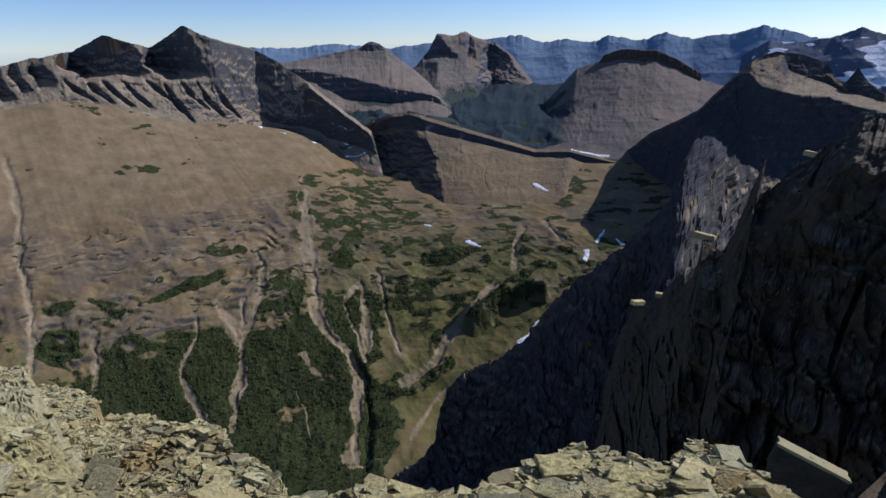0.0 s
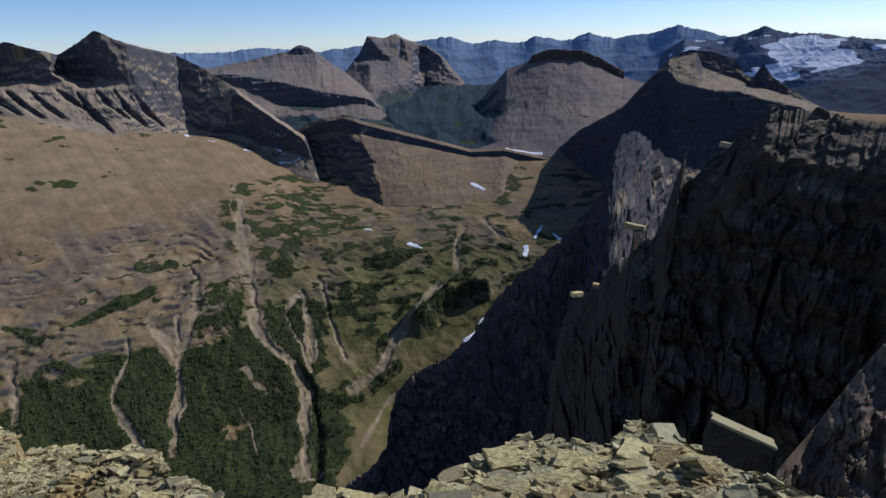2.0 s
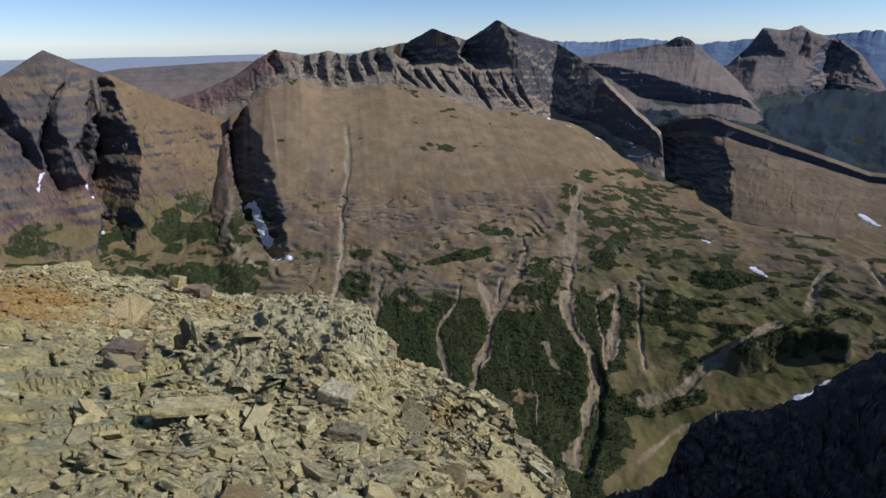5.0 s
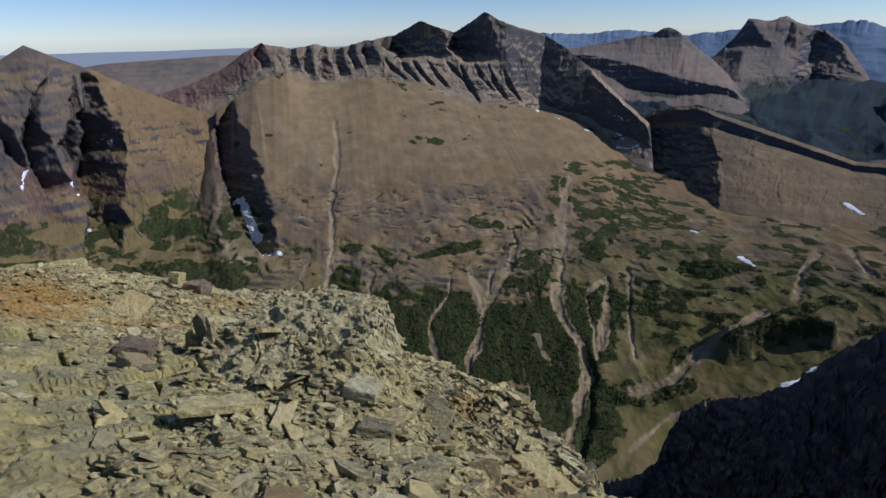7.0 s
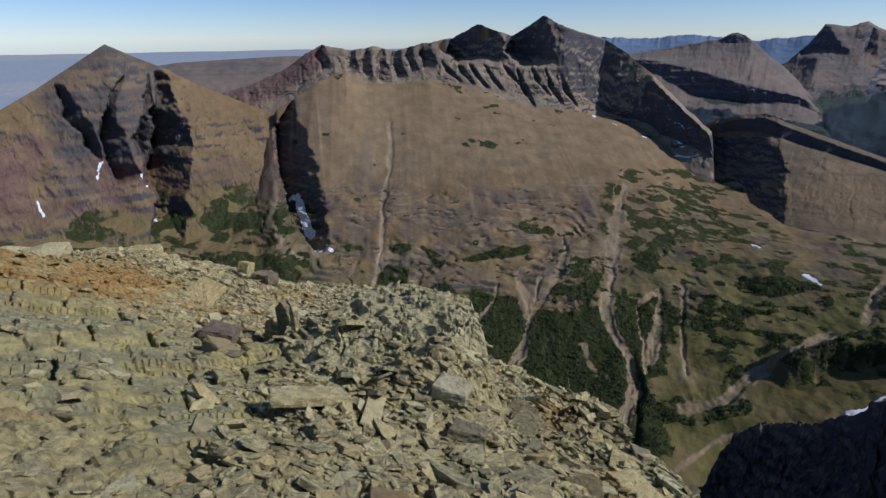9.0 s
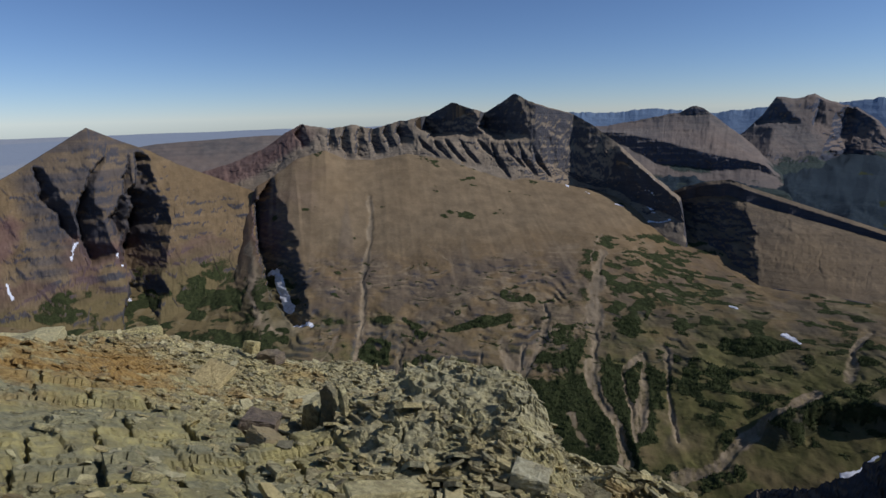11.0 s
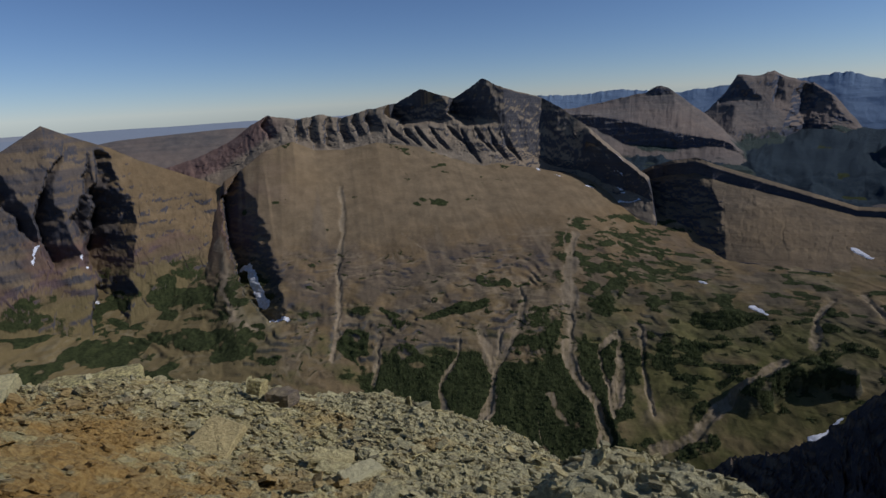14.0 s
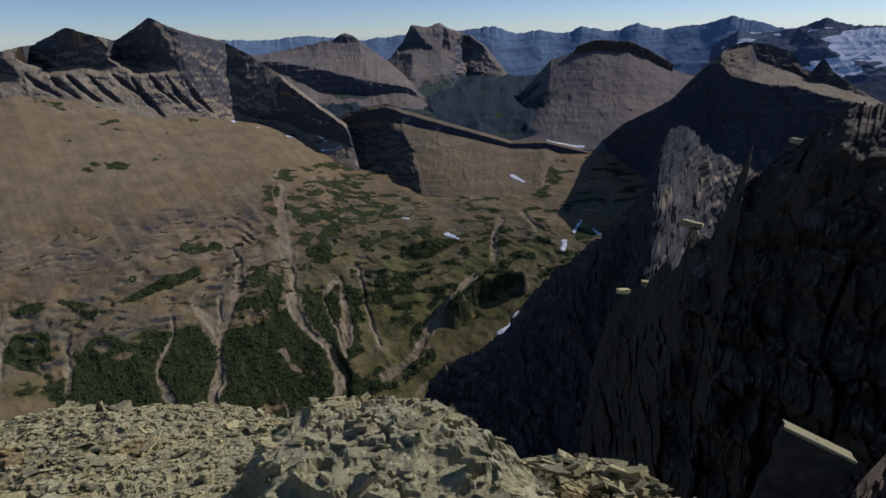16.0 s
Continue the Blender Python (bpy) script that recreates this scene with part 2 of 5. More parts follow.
def massif(name, crest, foot, material, label, columns=400, rows=120, profile=((0, 0), (1, 1)), rough=30.0, flute=0.0, size=160.0,
           recesses=(), back=500.0, floor=0.0, terrace=0.0, step=38.0, seed=1, masks=None, kind="", category="mountain", hem=60.0, ease=2.0, jag=0.0, broken=(0, 0), tiers=(), boulders=None, rubble=None, rim=0.36, weave=0.0, dip=(0.0, 0.0), crisp=2.5, tooth=1.4, soft=True, bare=0.63, parts=(("apron", 0.4), ("cliff", 1.0), ("back_slope", 2.0))):
    az = np.linspace(crest[0][0], crest[-1][0], columns)[:, None]
    u = np.unique(np.concatenate([np.linspace(0, 1, rows - len(profile)), [q[0] for q in profile]]))[None, :]
    rows = u.shape[1]
    rc, zc, rf, zf = line(crest, az, 1), line(crest, az, 2), line(foot, az, 1), line(foot, az, 2)
    zc = zc + jag * fbm(stack(az * tooth, 0 * az + seed, 0 * az), 5, seed + 40, 0.6)
    zf = np.minimum(zf, zc - 5)
    w = max(5, int(columns / (crest[-1][0] - crest[0][0]) * ease) // 2 * 2 + 1)
    even = [np.convolve(np.pad(q[:, 0], w // 2, "edge"), np.hanning(w + 2)[1:-1] / np.hanning(w + 2)[1:-1].sum(), "valid")[:, None] for q in (rc, zc, rf, zf)]
    pr = np.array(profile, float)
    rise = np.interp(u, pr[:, 0], pr[:, 1])
    sharp = u ** crisp
    front = polar(az, (even[2] + (even[0] - even[2]) * u) * (1 - sharp) + (rf + (rc - rf) * u) * sharp, (even[3] + (even[1] - even[3]) * rise) * (1 - sharp) + (zf + (zc - zf) * rise) * sharp)
    if tiers:
        lines = [foot] + [[(a, r, 900 + r * math.tan(radians(e))) for a, e, r in t] for t in tiers] + [crest]
        rt, zt = np.stack([line(t, az[:, 0], 1) for t in lines], -1), np.stack([line(t, az[:, 0], 2) for t in lines], -1)
        zt[:, -1] = zc[:, 0]
        ker = np.hanning(w + 2)[1:-1] / np.hanning(w + 2)[1:-1].sum()
        for q in range(len(lines) - 1):
            rt[:, q], zt[:, q] = [np.convolve(np.pad(x[:, q], w // 2, "edge"), ker, "valid") for x in (rt, zt)]
            if 0 < q:
                zt[:, q] += jag * fbm(stack(az[:, 0] * 1.8, 0 * az[:, 0] + q * 7, 0 * az[:, 0]), 5, seed + 41, 0.6)
        zt = np.minimum.accumulate(zt[:, ::-1], 1)[:, ::-1]
        k = np.linspace(0, len(lines) - 1, len(lines))
        place = u[0] * (len(lines) - 1)
        front = polar(az, np.stack([np.interp(place, k, x) for x in rt]), np.stack([np.interp(place, k, x) for x in zt]))
    v = np.linspace(0, 1, max(6, rows // 8))[None, 1:]
    rear = polar(az, rc + back * v, zc + (floor - zc) * v ** 0.8)
    lead = polar(az, rf - hem, zf - hem * 1.6)
    cut = carve(front, recesses, seed)
    p = np.concatenate([lead, cut, rear + (cut[:, -1:] - front[:, -1:])], 1)
    if weave:
        turn = np.radians(weave) * fbm(p / 60, 4, seed + 95, 0.6)
        p = stack(p[..., 0] * np.cos(turn) + p[..., 1] * np.sin(turn), p[..., 1] * np.cos(turn) - p[..., 0] * np.sin(turn), p[..., 2])
    q = p / size
    lift = np.concatenate([0 * az, np.minimum(1, u * 4) * np.minimum(1, (1 - u) * 6 + 0.25) + 0 * az, 0.4 + 0 * v + 0 * az], 1)
    r_now = np.hypot(p[..., 0], p[..., 1])
    push = (ridged(q, 5, seed) - 0.55) * rough * 2
    if flute:
        a = np.arctan2(p[..., 0], p[..., 1]) * r_now
        push = push + (ridged(stack(a / (size * 0.32), p[..., 2] / (size * 1.6), 0 * a), 4, seed + 5) - 0.55) * flute * 2
    if broken[0]:
        push = push + blocks(p, broken[0], seed + 60) * broken[1] * (np.concatenate([0 * az, 1 - 0.8 * smooth(rim, rim + 0.12, u) + 0 * az, 0.1 + 0 * v + 0 * az], 1) if boulders else 1)
    k = 1 - push * lift / np.maximum(r_now, 1)
    centre = np.array((0, 0, 900.0))
    p = centre + (p - centre) * k[..., None]
    if terrace:
        tilt = p[..., 2] + p[..., 0] * dip[0] + p[..., 1] * dip[1] + fbm(p / 300, 2, seed + 3) * 14
        s = tilt / step
        s = s - np.floor(s)
        wave = np.where(s < 0.68, s / 0.68 * 0.3, 0.3 + (s - 0.68) / 0.32 * 0.7) - s
        ledge = wave * step * terrace * smooth(-0.35, 0.3, fbm(p / min(140, size * 2), 3, seed + 9)) * lift
        away = np.stack([np.sin(np.radians(az)), np.cos(np.radians(az)), 0 * az], -1)
        p = p - away * (ledge * 1.2)[..., None] * -1
    p[..., 2] += fbm(p / (size * 0.12), 3, seed + 2) * rough * 0.09 * np.minimum(1, lift + 0.1)
    if boulders:
        top = np.concatenate([0 * az, smooth(rim, rim + 0.1, u) + 0 * az, 1 + 0 * v + 0 * az], 1)
        for k, (across, high) in enumerate(boulders):
            warp = fbm(p / across, 2, seed + 90) * across * 0.3
            du, dv, rim, rnd = cells(p[..., 0] + warp, p[..., 1] - warp, across, seed + 80 + k)
            dome = np.sqrt(np.clip(1 - (du * du + dv * dv) / (0.75 * across) ** 2, 0, 1)) ** 0.5 * (0.5 + 0.5 * rnd[0]) + (rnd[1] * du + rnd[2] * dv) / across * 0.35
            p[..., 2] += top * high * (dome * smooth(0, 0.15 * across, rim) - 0.5)
    own = masks(p) if masks else mountain_masks(p)
    up = np.cross(np.gradient(p, axis=0), np.gradient(p, axis=1))
    up = np.abs(up[..., 2]) / np.maximum(np.linalg.norm(up, axis=-1), 1e-6)
    own["snow"] = own["snow"] * smooth(0.5, 0.7, up)
    # steep ground takes the dark cliff colour with its painted blue shade
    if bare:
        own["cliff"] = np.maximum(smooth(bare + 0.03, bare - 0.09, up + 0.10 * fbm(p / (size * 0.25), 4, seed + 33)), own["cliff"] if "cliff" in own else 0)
        for key in ("veg", "meadow", "scree"):
            own[key] = own[key] * (1 - 0.85 * own["cliff"])
    # paler scree colour on flatter spots paints the sun on tops and ledges
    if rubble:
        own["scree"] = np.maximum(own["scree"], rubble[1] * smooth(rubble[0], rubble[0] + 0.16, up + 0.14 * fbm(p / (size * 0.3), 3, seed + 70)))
    at = p[columns // 2, 0]
    ob = thing(name, (float(at[0]), float(at[1]), float(min(at[2], floor + 5 if floor else at[2]))), label, category, kind=kind)
    start = 0
    for label_, until in parts:
        stop = p.shape[1] - 1 if until > 1 else min(rows, int(rows * until))
        cut = slice(start, stop + 1)
        under(part(label_, sheet_mesh(label_, p[:, cut], {k: v[:, cut] for k, v in own.items()}, soft=soft), material), ob)
        start = stop
    SURFACES.append((p, ob))
    return ob


SLOPE_CREST = [(-50.4,2150,650),(-48.7,2173,684),(-46.3,2196,744),(-43.5,2219,771),(-41.4,2242,730),(-38.5,2258,722),(-35.1,2269,742),(-29.9,2281,707),(-24.2,2292,640),(-18.5,2292,600),(-16.3,2269,584),(-13.0,2246,538),(-8.6,2223,447),(-5.3,2200,400)]
# Profiles of the valley, from beneath the summit to the horizon: (bearing, then distance and height of eight breaks)
WESTERN = [
    (-180, 850, 20, 1100, 90, 1400, 230, 1700, 300, 2200, 400, 3000, 500, 4900, 760),
    (-80, 850, 20, 1100, 90, 1400, 230, 1700, 420, 2200, 440, 3000, 560, 4900, 800),
    (-62, 850, 20, 1100, 90, 1380, 210, 1690, 300, 2150, 440, 3000, 560, 4900, 800),
    (-53.5, 850, 20, 1100, 90, 1372, 210, 1690, 335, 2150, 500, 3000, 560, 4900, 800),
    (-51.6, 850, 20, 1100, 90, 1372, 222, 1740, 392, 2150, 590, 2700, 560, 4900, 800),
    (-50.2, 850, 20, 1100, 90, 1372, 225, 1750, 400, 2150, 640, 2350, 540, 4900, 780),
    (-30, 850, 20, 1100, 90, 1372, 250, 1780, 440, 2280, 707, 2450, 600, 4900, 700)]
EASTERN = [
    (-17, 850, 20, 1100, 90, 1380, 250, 1720, 400, 2275, 590, 2500, 560, 4900, 700),
    (-8, 850, 20, 1110, 85, 1394, 235, 1620, 330, 2200, 430, 2700, 560, 4900, 700),
    (0, 850, 20, 1110, 80, 1394, 230, 1620, 325, 1880, 355, 2700, 540, 4900, 700),
    (10, 850, 40, 1110, 100, 1394, 250, 1620, 330, 2000, 390, 2700, 500, 4900, 700),
    (22, 850, 60, 1110, 120, 1394, 270, 1620, 330, 2300, 440, 2800, 500, 4900, 700),
    (60, 850, 60, 1110, 120, 1394, 270, 1620, 330, 2300, 440, 2800, 560, 4900, 720),
    (180, 850, 20, 1100, 90, 1400, 230, 1700, 300, 2200, 400, 3000, 500, 4900, 760)]
VALLEY = [(q[0], 30, 0) + q[1:] for q in WESTERN + EASTERN]


def valley_breaks(az):
    """Distances and heights of the eight breaks at each bearing."""
    v = np.array(VALLEY, float)
    rk = [np.interp(az, v[:, 0], v[:, 1 + 2 * k]) for k in range(8)]
    zk = [np.interp(az, v[:, 0], v[:, 2 + 2 * k]) for k in range(8)]
    on = smooth(-51.0, -50.3, az) * smooth(-5.0, -8.0, az)
    rk[5] = rk[5] * (1 - on) + on * line(SLOPE_CREST, az, 1)
    zk[5] = zk[5] * (1 - on) + on * line(SLOPE_CREST, az, 2)
    return np.stack(rk, -1), np.stack(zk, -1)


def valley_sheet():
    fine = np.arange(-78, 30, 0.125)
    az = np.concatenate([np.arange(-180, -78, 3.0), fine, np.arange(32, 60, 0.4), np.arange(60, 180, 4.0)])
    per = (4, 40, 100, 135, 130, 36, 20)
    s = np.concatenate([np.linspace(k, k + 1, n, endpoint=False) for k, n in enumerate(per)] + [[7.0]])
    rk, zk = valley_breaks(az)
    r = np.stack([np.interp(s, np.arange(8), rk[i]) for i in range(len(az))])
    z = np.stack([np.interp(s, np.arange(8), zk[i]) for i in range(len(az))])
    # ease the breaks of slope, but keep the crest
    w = 13
    ker = np.ones(w) / w
    soft = np.stack([np.convolve(np.pad(row, w // 2, "edge"), ker, "valid") for row in z])
    keep = smooth(0.10, 0.02, np.abs(s - 5))[None, :]
    z = soft * (1 - keep) + z * keep
    n0, n1 = np.searchsorted(az, (-77.9, 29.8))
    ker = np.hanning(63)[1:-1] / np.hanning(63)[1:-1].sum()
    for j in np.nonzero((s > 3.2) & (s < 4.995))[0]:
        hold = float(smooth(0.55, 0.0, 5 - s[j])) ** 2
        for q in (r, z):
            even = np.convolve(np.pad(q[n0:n1, j], 30, "edge"), ker, "valid")
            even = np.where(np.abs(az[n0:n1] + 50.4) < 4, q[n0:n1, j], even)
            q[n0:n1, j] = q[n0:n1, j] * hold + even * (1 - hold)
    return az[:, None], s[None, :], polar(az[:, None], r, z)


# Marks on the land, in plan: half width in metres, then the way of each
UPPER_GULLIES = [
    (13, [(-469, 1792), (-453, 1671), (-430, 1579), (-400, 1479), (-376, 1411), (-356, 1299), (-320, 1255), (-252, 1197), (-224, 1140), (-218, 1074), (-215, 934)]), (24, [(-450, 1636), (-427, 1557), (-401, 1479)]), (11, [(-557, 1485), (-520, 1416), (-502, 1287), (-518, 1209), (-509, 1136), (-497, 1059), (-487, 991)]),
    (13, [(-601, 1276), (-554, 1230), (-528, 1194)]), (9, [(-544, 1296), (-524, 1214)]), (9, [(-478, 1400), (-512, 1353), (-505, 1293)]),
    (8, [(-636, 1221), (-625, 1165), (-639, 1095), (-606, 1055), (-554, 999)])]
LOWER_GULLIES = [
    (7, [(-861, 1160), (-823, 1089), (-797, 1022)]), (7, [(-1147, 1357), (-1061, 1241), (-975, 1113), (-923, 1017)]), (8, [(-1307, 1598), (-1174, 1431), (-1110, 1305)]),
    (9, [(-257, 1410), (-291, 1346), (-249, 1273), (-210, 1186)]), (12, [(-249, 1422), (-224, 1315), (-213, 1222)]), (10, [(-200, 1459), (-178, 1355), (-143, 1258), (-130, 1226)]),
    (12, [(136, 1419), (69, 1335), (5, 1262), (-45, 1193), (-123, 1137)]), (11, [(248, 1643), (206, 1568), (198, 1460)]), (9, [(319, 1691), (354, 1557)])]
GULLIES = UPPER_GULLIES + LOWER_GULLIES
RILLS = [
    (20, [(-1520,1191), (-1454,1153), (-1347,1047), (-1239,978), (-1168,995)]), (9, [(-370,1180), (-336,1151), (-310,1127)]),
    (4, [(-393,1141), (-342,1050), (-306,972), (-278,933)]), (7, [(-214,921), (-181,935), (-136,942)]), (5, [(-508,1899), (-493,1742), (-454,1633)]),
    (9, [(-1030,1079), (-1010,1019), (-999,969)]), (9, [(-89,999), (-48,1087), (-10,1134)]), (4, [(-999,1526), (-878,1488)])]
UPPER_SNOWS = [
    (8, [(66, 1589), (100, 1571)]), (13, [(332, 1970), (366, 1923)]), (8, [(411, 1496), (401, 1461)]),
    (22, [(317, 2507), (372, 2587)]), (18, [(527, 2232), (656, 2204)]), (11, [(239, 1274), (210, 1245), (184, 1229)]),
    (5, [(-70, 1687), (-57, 1682)]), (9, [(495, 1610), (450, 1531)]), (9, [(520, 1559), (520, 1513)]),
    (12, [(-1193, 1072), (-1111, 1066)])]
LOWER_SNOWS = [
    (12, [(-1459, 1223), (-1427, 1221), (-1312, 1150), (-1252, 1112)]), (7, [(-645, 2152), (-622, 2148)]), (7, [(-524, 2154), (-496, 2158)]),
    (6, [(-396, 2152), (-354, 2153), (-316, 2157)]), (8, [(-1746, 744), (-1790, 790)]), (7, [(-1715, 855), (-1674, 852)]),
    (5, [(-754, 2208), (-722, 2162)]), (8, [(-1788, 592), (-1746, 583)]), (6, [(-425, 2218), (-383, 2187)])]
SNOWS = UPPER_SNOWS + LOWER_SNOWS
UPPER_WOODS = [
    (34, [(-318, 1510), (-281, 1596)]), (22, [(-335, 1667), (-281, 1628)]), (28, [(-54, 1527), (37, 1525)]),
    (24, [(-131, 1356), (-131, 1423), (-59, 1428), (19, 1455)]), (22, [(49, 1485), (82, 1481), (112, 1515)]), (16, [(8, 1336), (69, 1392)]),
    (34, [(73, 1300), (128, 1335), (196, 1361), (259, 1338)]), (22, [(-126, 1150), (-61, 1211), (-27, 1268)]), (22, [(-139, 1103), (-62, 1154), (-1, 1188)])]
LOWER_WOODS = [
    (20, [(210, 1424), (261, 1469), (304, 1450)]), (14, [(148, 1545), (191, 1564), (263, 1579)]), 
    (24, [(-897, 1230), (-825, 1210)]), (24, [(-754, 1252), (-679, 1322), (-628, 1371)]), (20, [(-667, 1454), (-596, 1465)]),
    (52, [(-450, 1394), (-439, 1298), (-445, 1210), (-433, 1124), (-386, 1050), (-330, 960)])]
WOODS = UPPER_WOODS + LOWER_WOODS
GROVES = [
    (60, [(-768,1120), (-682,1095), (-647,1049)]), (44, [(-591,1166), (-555,1094), (-528,1025)]), (17, [(-337,1384), (-303,1299), (-251,1253)]), (15, [(-217,1374), (-197,1281)]),
    (44, [(-907,1099), (-834,1049)]), (45, [(-1645,659), (-1611,690), (-1566,757)]), (42, [(-1507,952), (-1414,1014)]), (45, [(-1400,860), (-1317,885), (-1164,949)]),
    (14, [(-329,1834), (-206,1833), (-122,1729)]), (34, [(-306,1069), (-237,964), (-330,930)]), 
    (30, [(-1690,635), (-1659,736)]), (40, [(-1660,660), (-1589,719)])]
MEADOWS = [
    (120, [(-131,1291), (-44,1332), (-61,1274)]), (70, [(-196,1161), (-164,1196)]), (90, [(-314,1092), (-268,1040), (-228,956)]), (80, [(99,1410), (25,1298)]), (60, [(22,1156), (-65,1110)])]


def wander(p):
    return p[..., :2] + np.stack([fbm(p / 50, 2, 71), fbm(p / 50, 2, 72)], -1) * 7 + np.stack([fbm(p / 9, 3, 74), fbm(p / 9, 3, 75)], -1) * 4


def near_ways(w, ways, soft=0.55):
    """1 along the ways through the plan, fading to 0 at their half widths."""
    out = np.zeros(w.shape[:-1], np.float32)
    for width, path in ways:
        pts = np.array(path, float)
        lo, hi = pts.min(0) - width, pts.max(0) + width
        hit = np.nonzero((w[..., 0] > lo[0]) & (w[..., 0] < hi[0]) & (w[..., 1] > lo[1]) & (w[..., 1] < hi[1]))
        if not len(hit[0]):
            continue
        v = w[hit]
        best = np.full(len(v), 1e9)
        for a, b in zip(pts[:-1], pts[1:]):
            d = b - a
            t = np.clip(((v - a) @ d) / (d @ d), 0, 1)
            best = np.minimum(best, np.hypot(v[:, 0] - a[0] - t * d[0], v[:, 1] - a[1] - t * d[1]))
        vary = 0.75 + 0.75 * vnoise(np.concatenate([v / 60, 0 * v[:, :1] + width], -1), 73)
        out[hit] = np.maximum(out[hit], smooth(width, width * soft, best / np.clip(vary, 0.35, 1.4)))
    return out


def ground_masks(p):
    az, el, r = bearing_of(p)
    z = p[..., 2]
    w = wander(p)
    patch = fbm(stack(p[..., 0] / 120, p[..., 1] / 70, z / 45), 5, 40, 0.55)
    low = smooth(265, 185, z) * smooth(-44, -36, az) * smooth(-4, -10, az)
    scree = np.maximum(near_ways(w, [(h * 1.6, way) for h, way in GULLIES], 0.5), near_ways(w, [(h * 1.3, way) for h, way in RILLS], 0.0))
    scree = smooth(0.05, 0.8, scree * (0.55 + 0.75 * smooth(-0.35, 0.3, fbm(stack(p[..., 0] / 16, p[..., 1] / 16, z / 7), 4, 43)))) * 0.95
    scree = scree * (0.72 + 0.28 * smooth(-0.25, 0.2, fbm(stack((p[..., 0] + 0.35 * p[..., 1]) / 6, (p[..., 1] - 0.35 * p[..., 0]) / 60, 0 * r), 3, 42)))
    scree = np.maximum(scree, 0.38 * near_ways(w, [(h * 4.0, way) for h, way in GULLIES], 0.1) * smooth(-0.2, 0.3, fbm(p / 45, 4, 41)))
    woods = np.maximum(near_ways(w, WOODS, 0.8), near_ways(w, GROVES, 0.8))
    small = smooth(0.13, 0.27, fbm(stack(p[..., 0] / 60, p[..., 1] / 30, z / 20), 4, 44)) * smooth(470, 400, z + 90 * smooth(-14, -22, az)) * smooth(150, 200, z) * (0.35 + 0.65 * smooth(-20, -10, az))
    veg = np.maximum.reduce([woods * smooth(-0.3, 0.2, patch + 0.6 * fbm(p / 26, 4, 45) + 0.1), smooth(-0.05, 0.2, patch + 0.95 * low - 0.42), small * 0.9])
    behind = smooth(2330, 2400, r + patch * 90) * smooth(-21, -15, az) * smooth(28, 22, az + patch * 6)
    upper = smooth(-18, -15.5, az + patch * 2) * smooth(-4, -7, az) * smooth(-11.8, -13.2, el + patch) * smooth(-21, -17, el)
    veg = np.maximum(veg, upper * smooth(-0.08, 0.16, fbm(stack(p[..., 0] / 70, p[..., 1] / 40, z / 14), 4, 59)))
    veg = np.maximum(veg * (1 - scree), behind * smooth(-0.9, -0.5, patch))
    meadow = np.maximum(near_ways(w, MEADOWS, 0.2), smooth(-0.1, 0.5, patch + low - 0.1) * smooth(400, 250, z) * 0.75) * smooth(-0.5, 0.1, patch)
    meadow = np.maximum(meadow, (0.45 + 0.45 * smooth(-0.2, 0.3, fbm(p / 90, 4, 46))) * smooth(400, 250, z + patch * 60) * (0.25 + 0.75 * smooth(-17, -9, az + patch * 8)))
    along, down = p[..., 0] * 0.774 + p[..., 1] * 0.633, p[..., 0] * 0.633 - p[..., 1] * 0.774
    streak = smooth(0.25, 0.6, fbm(stack(along / 26, down / 420, 0 * r), 4, 47)) * 0.4 * smooth(330, 450, z) * smooth(2500, 2300, r)
    fan = smooth(0.0, 0.35, (-7.0 - el) * 0.16 - np.abs(az + 41.5 - (el + 7) * 0.09) + 0.12 * fbm(p / 30, 3, 18)) * smooth(-15.5, -12.5, el) * smooth(2400, 2300, r)
    streak = np.maximum.reduce([streak, cleft_fan(p), 0.3 * smooth(410, 500, z + patch * 50) * smooth(2450, 2300, r) * smooth(-49.5, -47, az)])
    veg = veg * (1 - cleft_fan(p))
    red = smooth(-44, -60, az) * smooth(340, 430, z) * 0.6 + smooth(0.1, 0.5, fbm(p / 170, 3, 48)) * smooth(-38, -52, az) * 0.4
    west = smooth(-45, -49, az) * smooth(470, 330, z)
    veg = np.maximum(veg, west * smooth(-0.02, 0.16, fbm(stack(p[..., 0] / 90, p[..., 1] / 90, z / 30), 4, 49)) * (1 - scree))
    meadow = np.maximum(meadow, west * 0.4)
    red = red * (1 - west * 0.8)
    # ledges of bare rock across the bench, dark below and pale above
    s = (z + 0.11 * p[..., 0] + fbm(p / 130, 3, 14) * 30 + fbm(p / 40, 3, 16) * 12) / 13
    s = s - np.floor(s)
    bench = smooth(190, 235, z) * smooth(470, 400, z + 60 * smooth(-20, -10, az)) * smooth(2300, 2150, r) * smooth(0.0, 0.2, fbm(stack(p[..., 0] / 70, p[..., 1] / 70, z / 40), 3, 17)) * smooth(-7, -14, az)
    veg = np.maximum(veg, bench * smooth(0.62, 0.72, s) * smooth(0.98, 0.9, s) * smooth(-0.15, 0.15, fbm(p / 24, 3, 13)) * 0.75)
    streak = np.maximum(streak, bench * smooth(0.38, 0.48, s) * smooth(0.66, 0.58, s) * 0.6)
    thin = smooth(0.12, 0.4, fbm(stack(p[..., 0] / 80 + p[..., 1] / 160, p[..., 1] / 80, z / 4.5), 4, 39)) * smooth(215, 260, z) * smooth(520, 420, z) * smooth(2300, 2150, r) * smooth(-0.3, 0.2, fbm(p / 120, 3, 38))
    streak = np.maximum(streak, thin * 0.55)
